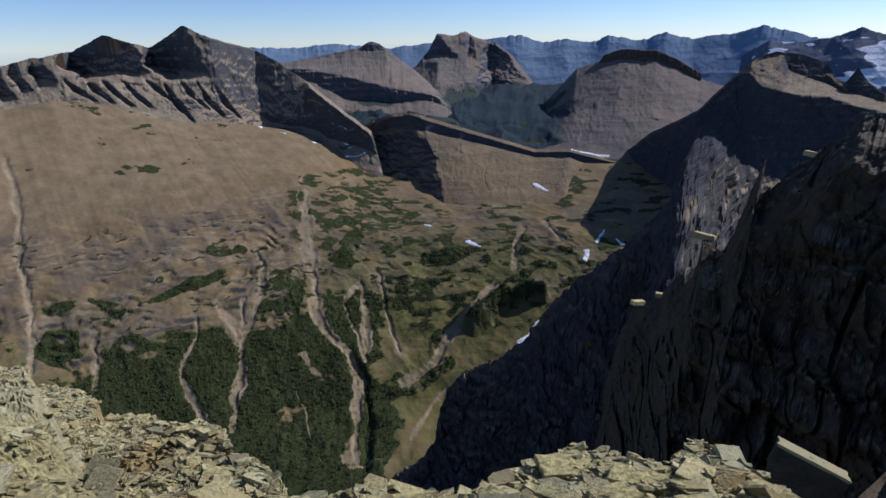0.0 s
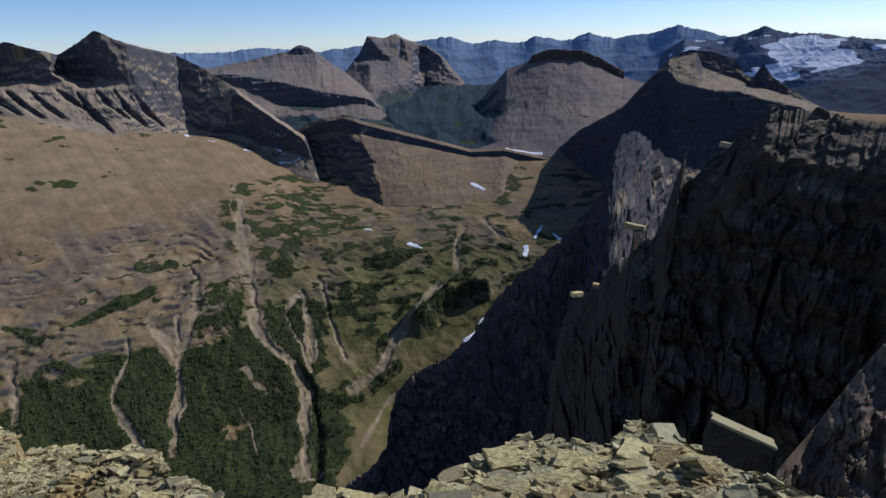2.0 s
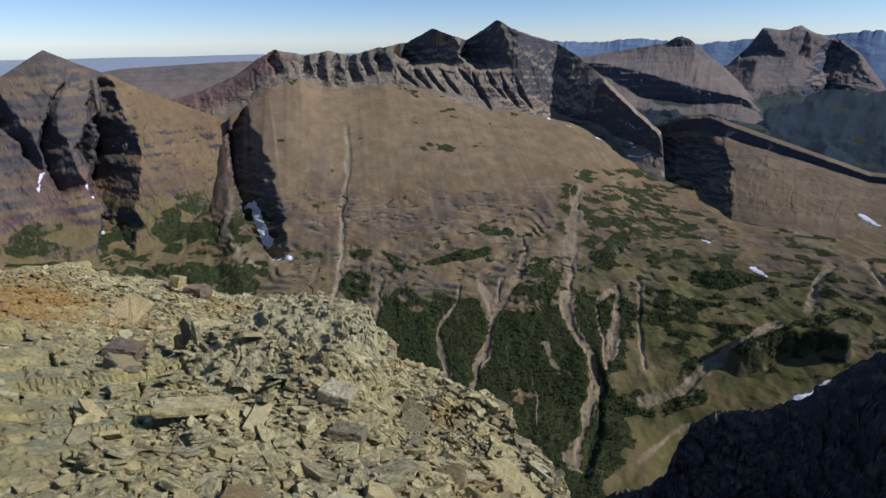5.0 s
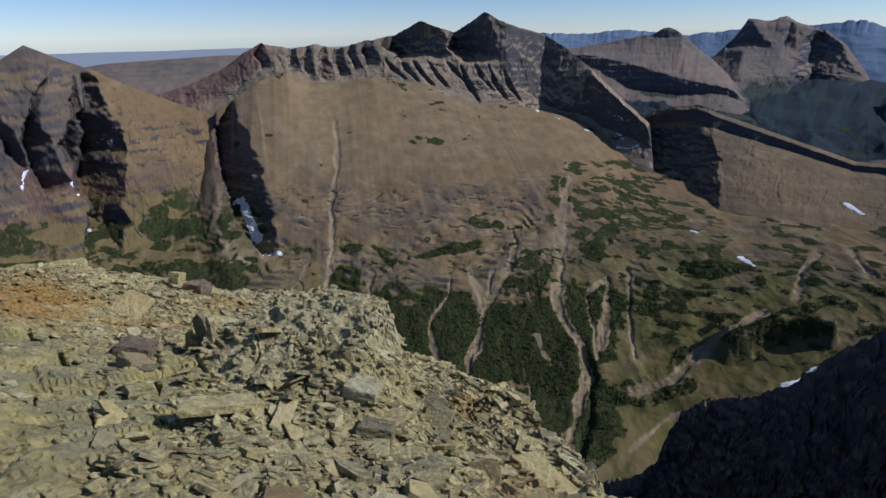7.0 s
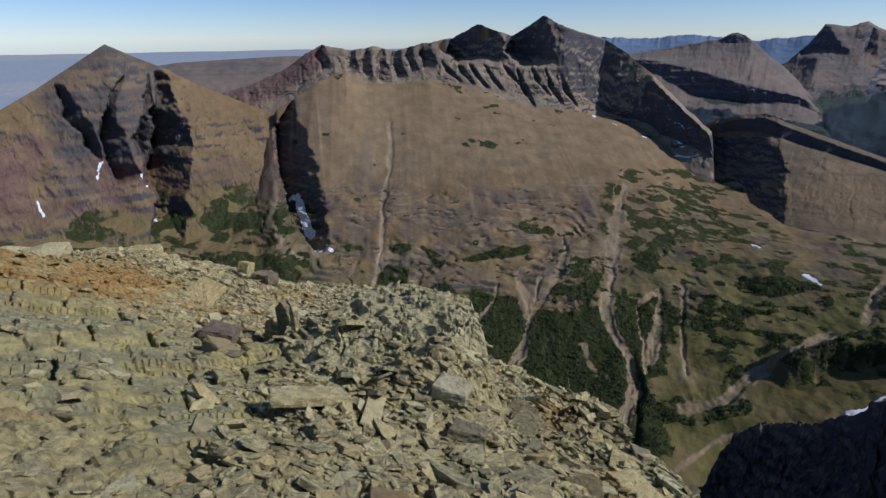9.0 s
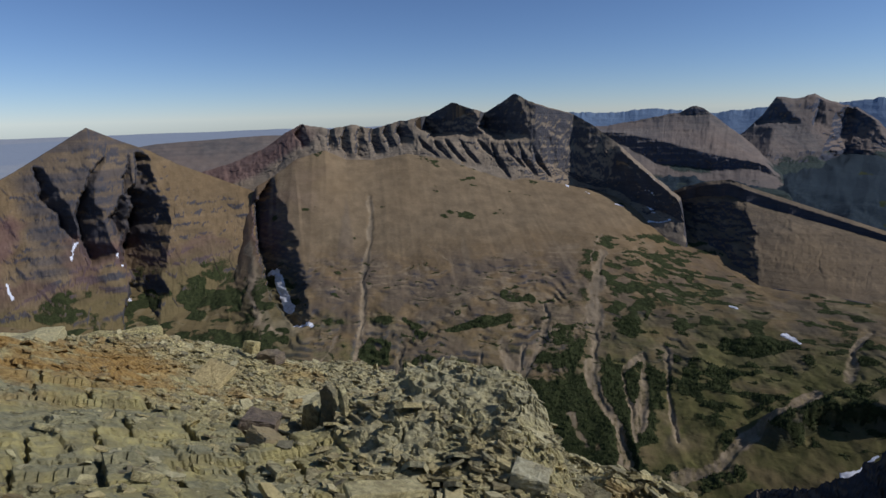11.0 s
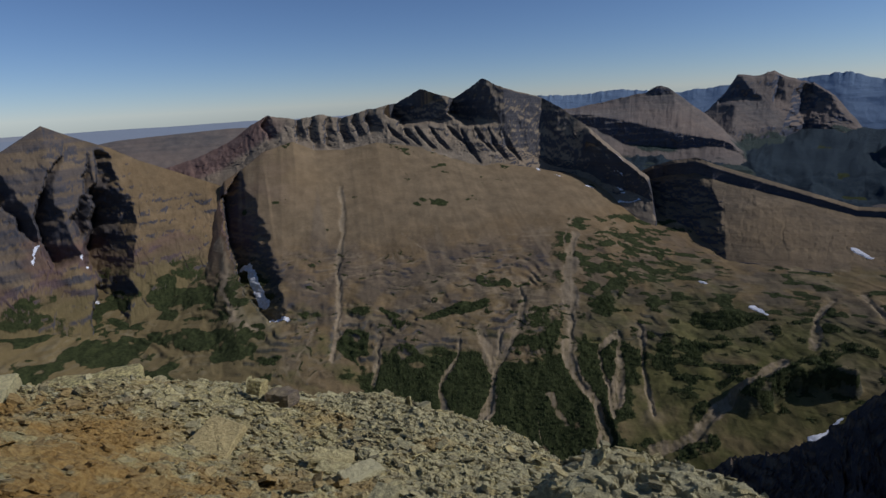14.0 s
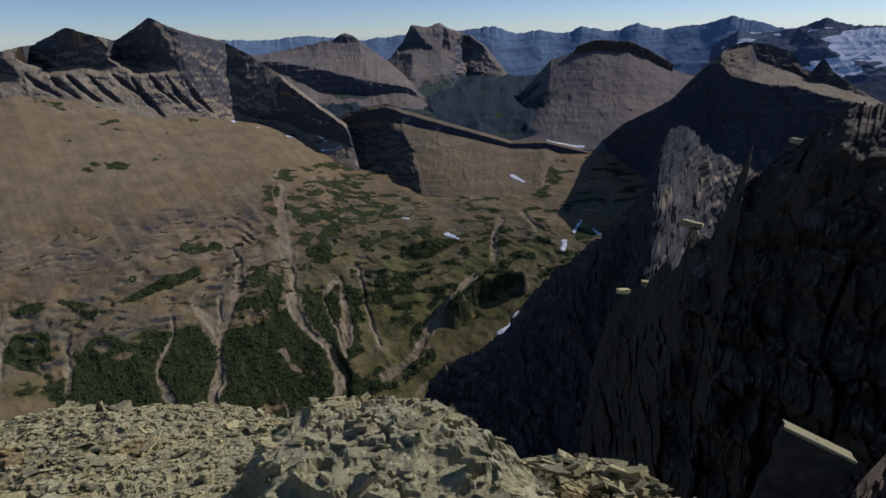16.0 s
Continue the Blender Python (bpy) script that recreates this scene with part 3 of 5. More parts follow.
    return {"veg": veg, "meadow": meadow * (1 - scree), "scree": np.maximum(scree, streak), "snow": near_ways(w, SNOWS, 0.6), "red": red * smooth(2600, 2400, r), "cliff": fan * 0.3}


def cleft_fan(p):
    """Pale scree beside and beneath the great cleft."""
    az, el, _ = bearing_of(p)
    wob = fbm(p / 30, 3, 81) * 0.5
    side = smooth(0.75, 0.35, np.abs(az + 51.5 + wob * 0.6 + 0.12 * (el + 16))) * smooth(-13, -15.5, el) * smooth(-21.8, -21.0, el)
    toe = smooth(1.1, 0.5, np.abs(el + 20.9 - 0.12 * (az + 50) + wob)) * smooth(-52.2, -51.5, az) * smooth(-46.3, -47.2, az)
    return np.maximum(side, toe) * 0.8


def mountain_masks(p):
    az, el, r = bearing_of(p)
    z = p[..., 2]
    w = wander(p)
    patch = fbm(p / 160, 4, 50)
    snow = near_ways(w, SNOWS, 0.6)
    ice = smooth(27.5, 29, az) * smooth(47, 44, az) * smooth(3310, 3360, r) * smooth(0.0, 0.08, fbm(stack(p[..., 0] / 230, p[..., 1] / 230, z / 75), 4, 52, 0.5) - 0.10 + 0.2 * smooth(700, 760, z) * smooth(900, 840, z))
    dome = smooth(44, 45, az) * smooth(3500, 3600, r) * smooth(0.16, 0.22, fbm(stack(p[..., 0] / 60, p[..., 1] / 60, z / 90), 4, 53)) * smooth(720, 760, z) * smooth(925, 900, z)
    wood = smooth(2400, 2600, r) * smooth(640, 560, z + patch * 110) * smooth(-21, -16, az) * smooth(13, 9, az + patch * 5)
    pyr = smooth(-52, -54, az) * smooth(2600, 2400, r)
    wood = np.maximum(wood, 0.8 * near_ways(w, GROVES, 0.3) * smooth(-0.35, 0.2, patch + 0.6 * fbm(p / 30, 4, 57)))
    wood = np.maximum(wood, pyr * smooth(470, 370, z + patch * 70) * smooth(-0.1, 0.12, fbm(p / 80, 4, 56)))
    grass = pyr * smooth(520, 390, z + patch * 80) * 0.45
    red = np.maximum(0.75 * pyr * smooth(0.25, -0.1, patch + (z - 480) / 260 + (az + 64) / 30), smooth(-43, -47, az) * smooth(2400, 2450, r) * smooth(3000, 2700, r) * 0.8)
    red = np.maximum(red, 0.2 * smooth(9, 13, az) * smooth(2500, 2600, r) * smooth(3600, 3500, r) * smooth(31, 30, az) * smooth(-0.3, 0.3, patch))
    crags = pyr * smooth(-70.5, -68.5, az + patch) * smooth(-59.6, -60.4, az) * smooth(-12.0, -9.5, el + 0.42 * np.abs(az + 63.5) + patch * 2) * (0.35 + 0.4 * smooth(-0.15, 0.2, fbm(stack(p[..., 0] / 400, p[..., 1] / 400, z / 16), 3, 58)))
    red = red * (1 - crags) * (1 - pyr * smooth(450, 390, z + patch * 40))
    scree = smooth(0.2, 0.6, patch) * 0.25 * smooth(3000, 2500, r) * smooth(900, 1500, r)
    # pale scree on the buttress's sunlit patch, its colour also painting the sun
    lit = smooth(24.4, 25.2, az) * smooth(700, 760, r) * smooth(1300, 1200, r) * smooth(720, 650, z + patch * 60)
    scree = np.maximum.reduce([scree, lit, cleft_fan(p)])
    wood = wood * (1 - cleft_fan(p))
    return {"veg": wood, "snow": np.maximum.reduce([snow, ice, dome]), "red": red * (1 - grass), "scree": scree, "meadow": grass, "cliff": crags}


AZ, S, GROUND = valley_sheet()


def finish_ground(p):
    az, el, r = bearing_of(p)
    wild = smooth(700, 900, r)
    along, down = p[..., 0] * 0.774 + p[..., 1] * 0.633, p[..., 0] * 0.633 - p[..., 1] * 0.774
    rills = ridged(stack(along / 38, down / 520, 0 * r), 4, 11) - 0.55
    lumps = fbm(p / 130, 5, 12)
    p[..., 2] += wild * (rills * 3.5 + lumps * 20 * smooth(2200, 1500, r))
    bench = smooth(180, 240, p[..., 2]) * smooth(460, 330, p[..., 2]) * (0.25 + 0.75 * smooth(-3, -12, az))
    s = (p[..., 2] + 0.11 * p[..., 0] + fbm(p / 150, 4, 14) * 40) / 17
    s = s - np.floor(s)
    p[..., 2] += bench * 17 * (np.where(s < 0.7, s * 0.35, 0.245 + (s - 0.7) / 0.3 * 0.755) - s) * smooth(-0.25, 0.2, fbm(p / 90, 3, 15))
    w = wander(p)
    p[..., 2] -= near_ways(w, [(h * 1.7, way) for h, way in GULLIES], 0.3) * 5 + near_ways(w, [(26, [(-252, 1197), (-205, 1140), (-190, 1060), (-185, 930)])], 0.2) * 13
    p[..., 2] += near_ways(w, [(60, WOODS[6][1])], 0.1) * 45 + near_ways(w, WOODS + GROVES, 0.7) * fbm(p / 14, 3, 19) * 5
    return p


CLEFT = facet(((-5.6, -48.9), (-8, -48.2), (-10.3, -47.4), (-13, -47.0), (-16, -46.7), (-20.9, -46.2)), ((-5.8, -49.2), (-8.5, -50.9), (-12.6, -51.1), (-15, -50.6), (-18.1, -50.4), (-20.6, -48.4)), 1.25, 0.94)
LAND = mountain_rock("valley_ground", (0.275, 0.195, 0.102), (0.168, 0.122, 0.066), (0.245, 0.163, 0.077), band_mix=0.2, relief=4.0)
GROUND = finish_ground(carve(GROUND, [CLEFT], 3))
MARKS = ground_masks(GROUND)
UP = np.cross(np.gradient(GROUND, axis=0), np.gradient(GROUND, axis=1))
UP = np.abs(UP[..., 2]) / np.maximum(np.linalg.norm(UP, axis=-1), 1e-6)
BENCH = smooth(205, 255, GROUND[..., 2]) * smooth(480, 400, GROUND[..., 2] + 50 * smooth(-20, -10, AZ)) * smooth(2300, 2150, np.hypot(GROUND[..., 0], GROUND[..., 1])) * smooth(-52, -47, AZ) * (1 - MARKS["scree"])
# the cleft's steep walls also take the blue shade in the cliff colour
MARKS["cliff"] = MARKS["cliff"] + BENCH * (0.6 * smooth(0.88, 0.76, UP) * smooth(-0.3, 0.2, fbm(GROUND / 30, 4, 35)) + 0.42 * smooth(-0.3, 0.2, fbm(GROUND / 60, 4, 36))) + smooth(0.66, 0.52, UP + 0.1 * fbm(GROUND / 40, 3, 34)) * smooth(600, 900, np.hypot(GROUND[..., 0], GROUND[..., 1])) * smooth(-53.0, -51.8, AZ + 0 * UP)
WOOD_MASK = MARKS["veg"]
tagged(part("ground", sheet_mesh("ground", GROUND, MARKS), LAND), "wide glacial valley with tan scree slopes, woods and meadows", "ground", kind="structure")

PYR_CREST = [(-76.5,2100,615),(-74.8,2100,652),(-72.3,2136,704),(-69.7,2173,753),(-66.6,2209,823),(-64.0,2245,884),(-61.8,2282,838),(-59.3,2286,793),(-57.2,2259,742),(-53.9,2232,683),(-51.7,2205,646),(-50.5,2177,627),(-49.6,2160,540)]
PYR_FOOT = [(-76.7,1700,290),(-74.4,1690,290),(-70.2,1680,290),(-63.8,1680,275),(-62.3,1680,270),(-56.0,1679,270),(-52.9,1664,232),(-50.0,1650,207)]
HORN_CREST = [(-55.9,2600,674),(-54.3,2586,691),(-52.2,2571,717),(-49.4,2557,768),(-47.2,2543,831),(-45.5,2529,869),(-42.8,2514,846),(-40.3,2500,863),(-38.4,2500,839),(-36.4,2500,866),(-32.8,2500,892),(-30.3,2500,947),(-27.0,2500,897),(-25.7,2500,929),(-24.0,2500,977),(-21.9,2471,932),(-18.1,2443,883),(-16.5,2414,845),(-13.7,2386,758),(-10.3,2357,636),(-7.6,2329,549),(-4.2,2300,426)]
HORN_FOOT = [(-56, 2350, 560), (-50, 2330, 640), (-43.5, 2270, 740), (-38.5, 2250, 700), (-30, 2250, 690), (-24.2, 2240, 615), (-18, 2230, 575), (-13, 2200, 515), (-8.6, 2150, 430), (-4, 2120, 390)]
BLOCK_CREST = [(-12.7,2150,400),(-11,2165,505),(-9.6,2180,575),(-7.4,2210,610),(-5.7,2240,627),(-3.5,2260,637),(-1.9,2275,610),(2.5,2290,553),(9.4,2300,469),(13.0,2300,473),(17.2,2300,439),(20.7,2300,427)]
BLOCK_FOOT = [(-13.4,1900,395),(-9.2,1888,415),(-4.6,1875,379),(-0.6,1862,353),(1.8,1850,360),(6.7,1838,360),(12.9,1825,350),(14.7,1812,288),(19.1,1800,230)]
FLAT_CREST = [(5.8,2800,382),(7.7,2800,479),(11.9,2800,694),(13.1,2800,760),(15.7,2800,822),(17.1,2800,847),(20.4,2800,838),(22.1,2800,803),(24.3,2800,737),(26.3,2800,685),(30.0,2800,554)]
SPUR_CREST = [(14.1,1649,473),(17.2,1629,565),(20.6,1606,653),(24.5,1580,719),(27.5,1640,812),(28.5,1660,840),(30.0,1700,858),(32.0,1752,847),(33.8,1800,826),(34.7,1788,787),(35.4,1779,780),(36.0,1772,816),(36.9,1760,781),(39.7,1738,726),(44.5,1700,660)]
SPUR_FOOT = [(14.1, 1580, 330), (18, 1480, 250), (25, 1380, 300), (30, 1350, 400), (36, 1400, 400), (44.5, 1350, 400)]
BUTTRESS_CREST = [(-7.2,620,306),(-4.4,636,323),(-2.3,652,343),(-0.2,668,426),(2.1,684,445),(5.6,700,454),(9.2,720,477),(12.7,740,542),(16.0,760,584),(19.1,780,619),(21.5,800,658),(23.2,790,690),(23.8,795,728),(24.4,805,768),(25.5,835,770),(27,900,748),(28.5,970,716),(30,1030,690),(33,1080,660)]
BUTTRESS_CREST = [(a, r * k, 900 + (z - 900) * k) for a, r, z in BUTTRESS_CREST for k in (float(np.interp(a, (-7, 0, 12, 24, 25.5, 27, 28.5, 30, 33), (1.36, 1.28, 1.12, 0.95, 1.0, 1.05, 1.1, 1.14, 1.18))),)]
CLIFF_CREST = [(17.6,120,700),(18.2,110,806),(18.8,103,834),(19.3,96,849),(21.2,89,858),(23.1,82,863),(23.9,76,869),(25.5,69,872),(26.6,64,878.5),(28.8,63,879),(29.4,63,882),(30.5,62,889),(30.6,61,885),(34.3,61,890),(35.2,60,892),(36.9,60,894),(39.7,59,894),(45.8,56,894),(47.9,56,895),(51,55,895),(54,54,886),(62,54,860)]
FAR_RANGE = [(-22,4500,860),(-17.9,4300,885),(-14.9,4300,872),(-11.7,4300,894),(-9.3,4300,886),(-5.9,4300,853),(-3.3,4300,874),(-0.1,4300,887),(4.3,4300,903),(7.6,4300,928),(9.8,4300,870),(12.0,4300,897),(14.0,4300,863),(15.9,4300,910),(18.7,4300,874),(20.9,4300,921),(23.1,4300,879),(26.7,4300,910),(28.7,4300,951),(31.8,4300,890),(34.3,4300,831),(39.0,4300,808)]
SNOW_CREST = [(27.4,4100,771),(28.4,4090,825),(29.4,4080,859),(31.9,4070,845),(34.3,4060,886),(35.6,4050,924),(37.1,4040,882),(39.8,4030,868),(42.4,4020,842),(44.5,4010,824),(46.6,4000,777)]
DOME_CREST = [(41,3950,700),(42.7,3900,735),(44.2,3900,781),(45.5,3900,884),(47.2,3900,944),(48.7,3900,921),(50.6,3900,876),(56,3900,840)]
WOODED_CREST = [(34,3600,620),(37.1,3600,656),(40.2,3580,683),(43.6,3560,721),(47.4,3540,777),(49.7,3520,824),(51.4,3500,853),(58,3500,870)]
PLATEAU_CREST = [(-68,3300,700),(-63.8,3300,740),(-58.8,3300,781),(-54.4,3300,792),(-49.3,3300,804),(-46.1,3300,801),(-41.8,3300,798)]

ROCK = mountain_rock("banded_mountain_rock", (0.35, 0.285, 0.195), (0.205, 0.17, 0.125), (0.32, 0.24, 0.15), band_mix=0.42)
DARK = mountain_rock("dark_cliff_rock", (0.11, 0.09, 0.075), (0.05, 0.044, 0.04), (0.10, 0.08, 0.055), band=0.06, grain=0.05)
# base colour held very low: the walls' deep shade is partly painted in
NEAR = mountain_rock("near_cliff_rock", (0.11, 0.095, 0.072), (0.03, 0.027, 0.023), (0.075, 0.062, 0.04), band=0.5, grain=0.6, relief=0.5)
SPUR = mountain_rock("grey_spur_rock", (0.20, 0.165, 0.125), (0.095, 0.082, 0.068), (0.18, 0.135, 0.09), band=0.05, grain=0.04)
RIBROCK = mountain_rock("ribbed_rock", (0.30, 0.235, 0.165), (0.09, 0.072, 0.055), (0.16, 0.115, 0.07), band=0.9, grain=0.6, relief=0.4)
RIDGE = mountain_rock("brown_ridge_rock", (0.255, 0.195, 0.12), (0.142, 0.113, 0.077), (0.235, 0.168, 0.09), band_mix=0.45)
# distant land, its blue haze painted into the base colours
MIDDLE = mountain_rock("distant_mountain_rock", (0.245, 0.195, 0.13), (0.15, 0.122, 0.085), (0.235, 0.165, 0.10), haze=0.13, band_mix=0.65)
FOREST = mountain_rock("far_wooded_rock", (0.036, 0.046, 0.05), (0.018, 0.026, 0.032), (0.03, 0.04, 0.042), haze=0.55, haze_tint=(0.018, 0.038, 0.08))
SLATE_BLUE = mountain_rock("hazy_dome_rock", (0.12, 0.13, 0.16), (0.07, 0.08, 0.11), (0.10, 0.11, 0.13), haze=0.5, haze_tint=(0.11, 0.165, 0.26))
PLAIN = mountain_rock("hazy_plain", (0.15, 0.17, 0.20), (0.10, 0.12, 0.15), (0.14, 0.15, 0.17), haze=0.75, haze_tint=(0.34, 0.39, 0.44))
FAR = mountain_rock("far_range_rock", (0.17, 0.17, 0.18), (0.09, 0.10, 0.12), (0.14, 0.14, 0.14), haze=0.93, haze_tint=(0.175, 0.25, 0.345))
GLACIER = mountain_rock("glaciated_rock", (0.15, 0.16, 0.19), (0.08, 0.09, 0.12), (0.12, 0.13, 0.15), haze=0.2, haze_tint=(0.16, 0.22, 0.32))


def level(points, dr, z):
    return [(a, r + dr, z) for a, r, _ in points]


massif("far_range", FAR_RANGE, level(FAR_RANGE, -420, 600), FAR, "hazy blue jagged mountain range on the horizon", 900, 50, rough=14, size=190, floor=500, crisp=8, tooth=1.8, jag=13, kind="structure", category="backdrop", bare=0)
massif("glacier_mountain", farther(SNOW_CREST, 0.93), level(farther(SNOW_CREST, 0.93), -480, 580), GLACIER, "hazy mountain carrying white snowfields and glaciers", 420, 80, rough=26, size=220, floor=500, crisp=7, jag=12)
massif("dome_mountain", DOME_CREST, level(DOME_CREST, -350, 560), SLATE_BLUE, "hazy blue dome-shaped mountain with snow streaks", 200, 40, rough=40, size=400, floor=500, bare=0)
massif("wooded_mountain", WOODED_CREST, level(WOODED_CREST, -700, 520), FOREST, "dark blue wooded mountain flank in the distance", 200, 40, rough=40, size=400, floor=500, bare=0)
az = np.linspace(-84, -30, 160)[:, None]
r = np.linspace(2750, 4880, 60)[None, :]
p = polar(az, r, 560 + (r - 3000) / 1900 * 240 + 8)
p[..., 2] += fbm(p / 400, 3, 77) * 6
water = smooth(0.12, 0.2, fbm(stack(az / 6, r / 190, 0 * r), 3, 78)) * smooth(-62, -66, az)
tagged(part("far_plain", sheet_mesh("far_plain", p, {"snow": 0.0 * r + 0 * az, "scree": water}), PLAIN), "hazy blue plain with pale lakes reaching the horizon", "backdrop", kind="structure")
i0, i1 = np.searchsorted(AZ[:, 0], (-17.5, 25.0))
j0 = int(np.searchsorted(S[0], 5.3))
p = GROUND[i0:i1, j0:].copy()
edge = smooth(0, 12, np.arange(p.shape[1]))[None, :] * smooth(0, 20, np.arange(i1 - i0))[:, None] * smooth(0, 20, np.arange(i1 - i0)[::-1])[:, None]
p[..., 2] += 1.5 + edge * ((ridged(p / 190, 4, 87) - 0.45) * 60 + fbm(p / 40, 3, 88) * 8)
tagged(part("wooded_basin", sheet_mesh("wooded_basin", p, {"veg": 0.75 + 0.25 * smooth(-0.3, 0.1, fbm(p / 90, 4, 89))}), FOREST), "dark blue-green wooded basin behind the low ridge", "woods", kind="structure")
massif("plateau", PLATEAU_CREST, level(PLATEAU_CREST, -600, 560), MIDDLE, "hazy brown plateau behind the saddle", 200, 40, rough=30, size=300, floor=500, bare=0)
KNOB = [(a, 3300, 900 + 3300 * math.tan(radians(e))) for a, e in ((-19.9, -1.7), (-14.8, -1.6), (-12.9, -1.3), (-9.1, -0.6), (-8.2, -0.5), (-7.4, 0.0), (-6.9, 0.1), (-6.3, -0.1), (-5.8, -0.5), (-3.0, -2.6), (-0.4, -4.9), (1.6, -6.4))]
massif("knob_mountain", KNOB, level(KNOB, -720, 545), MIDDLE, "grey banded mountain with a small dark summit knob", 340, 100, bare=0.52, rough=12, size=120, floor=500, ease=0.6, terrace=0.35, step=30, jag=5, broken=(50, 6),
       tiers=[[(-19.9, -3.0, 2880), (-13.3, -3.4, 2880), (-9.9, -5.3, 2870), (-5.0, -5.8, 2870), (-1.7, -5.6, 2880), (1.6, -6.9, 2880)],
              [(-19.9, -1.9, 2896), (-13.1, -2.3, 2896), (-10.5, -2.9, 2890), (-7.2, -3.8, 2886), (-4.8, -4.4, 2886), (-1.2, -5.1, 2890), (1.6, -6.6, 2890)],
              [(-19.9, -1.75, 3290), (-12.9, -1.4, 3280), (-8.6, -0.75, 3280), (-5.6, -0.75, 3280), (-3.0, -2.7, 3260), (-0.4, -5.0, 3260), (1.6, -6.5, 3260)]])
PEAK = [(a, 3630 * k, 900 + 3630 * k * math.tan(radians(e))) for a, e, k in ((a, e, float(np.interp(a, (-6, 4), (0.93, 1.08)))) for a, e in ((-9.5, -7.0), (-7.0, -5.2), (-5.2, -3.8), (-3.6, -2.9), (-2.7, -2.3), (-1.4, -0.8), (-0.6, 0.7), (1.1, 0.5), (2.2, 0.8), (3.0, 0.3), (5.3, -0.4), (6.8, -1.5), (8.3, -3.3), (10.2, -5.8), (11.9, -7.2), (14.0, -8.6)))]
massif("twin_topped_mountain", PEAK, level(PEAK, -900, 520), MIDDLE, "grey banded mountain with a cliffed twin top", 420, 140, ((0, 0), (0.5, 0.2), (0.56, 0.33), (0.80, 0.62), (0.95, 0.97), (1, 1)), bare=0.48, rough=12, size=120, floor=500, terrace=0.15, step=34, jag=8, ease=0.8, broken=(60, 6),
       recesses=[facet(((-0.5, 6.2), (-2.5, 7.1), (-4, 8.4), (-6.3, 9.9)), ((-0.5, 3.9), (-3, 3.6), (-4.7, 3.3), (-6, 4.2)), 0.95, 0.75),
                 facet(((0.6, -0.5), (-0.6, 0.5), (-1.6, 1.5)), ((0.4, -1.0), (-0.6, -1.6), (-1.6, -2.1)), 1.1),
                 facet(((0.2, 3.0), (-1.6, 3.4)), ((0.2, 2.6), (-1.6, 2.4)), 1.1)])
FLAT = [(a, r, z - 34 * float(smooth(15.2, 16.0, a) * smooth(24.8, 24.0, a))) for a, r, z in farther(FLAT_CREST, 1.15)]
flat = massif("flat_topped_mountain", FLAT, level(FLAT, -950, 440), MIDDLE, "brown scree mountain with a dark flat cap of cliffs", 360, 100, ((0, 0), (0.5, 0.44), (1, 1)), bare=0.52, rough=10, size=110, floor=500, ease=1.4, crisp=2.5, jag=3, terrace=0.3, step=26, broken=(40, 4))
CAP = [(15.2, 3235, 775), (15.6, 3225, 812), (16.2, 3220, 824), (17.1, 3220, 839), (18.8, 3220, 836), (20.4, 3220, 829), (22.1, 3220, 788), (23.6, 3220, 742), (24.4, 3230, 715)]
cap = massif("summit_cap", CAP, [(a, r - 40, z - 45) for a, r, z in CAP], DARK, "dark cliff cap", 160, 30, ((0, 0), (0.45, 0.95), (1, 1)), rough=10, flute=10, size=60, floor=700, back=200, ease=0.3, jag=4, hem=30, parts=(("cliff_cap", 1.0), ("cap_top", 2.0)), bare=0)
for ob in list(cap.children):
    ob.parent = flat
    ob.matrix_parent_inverse = Matrix.Translation(flat.location).inverted()
SURFACES.pop()
bpy.data.objects.remove(cap)
# the ridge comes nearer to the right of the horn, so that its wall turns from the sun
HORN_CREST, HORN_FOOT = [[(a, r * k, 900 + (z - 900) * k) for a, r, z in q for k in (float(np.interp(a, (-21, -18, -7.6), (1.0, 1.06, 0.98))),)] for q in ([c for c in HORN_CREST if c[0] < -7], HORN_FOOT)]
HORN_CREST.append((-6.6, HORN_CREST[-1][1] - 20, 400))
low, high = [], []
for a in np.linspace(-56, -6.6, 80):
    rf, zf, rc, zc = [float(line(q, a, k)) for q in (HORN_FOOT, HORN_CREST) for k in (1, 2)]
    on = float(smooth(-20.5, -16.5, a))
    r = rf + (rc - rf) * 0.4
    mid, top = math.degrees(math.atan2(zf + (zc - zf) * 0.3 - 900, r)), math.degrees(math.atan2(zc - 900, rc)) - 0.35
    low.append((a, mid * (1 - on) + on * float(np.interp(a, (-18, -13.5, -12, -8, -4), (-7.1, -7.9, -9.0, -10.4, -13))), r))
    high.append((a, mid * (1 - on) + on * min(top, float(np.interp(a, (-18, -14.2, -13.5, -12.4, -10.3, -7.7, -4), (-6.5, -6.8, -3.4, -4.5, -6.2, -8.1, -12.2)))), r + 3))
HORN_FACES = [facet(((2.4, -24.0), (1.0, -23.6), (-0.8, -22.6), (-2.4, -22.2)), ((2.4, -24.5), (1.0, -26.5), (0.3, -27.5), (-1.5, -27.4), (-2.4, -26.4))),
              facet(((1.4, -30.3), (0.4, -28.2), (-0.3, -27.6), (-2.2, -27.2)), ((1.4, -31.0), (0.2, -33.5), (-1.2, -34.0), (-2.0, -33.0)))]
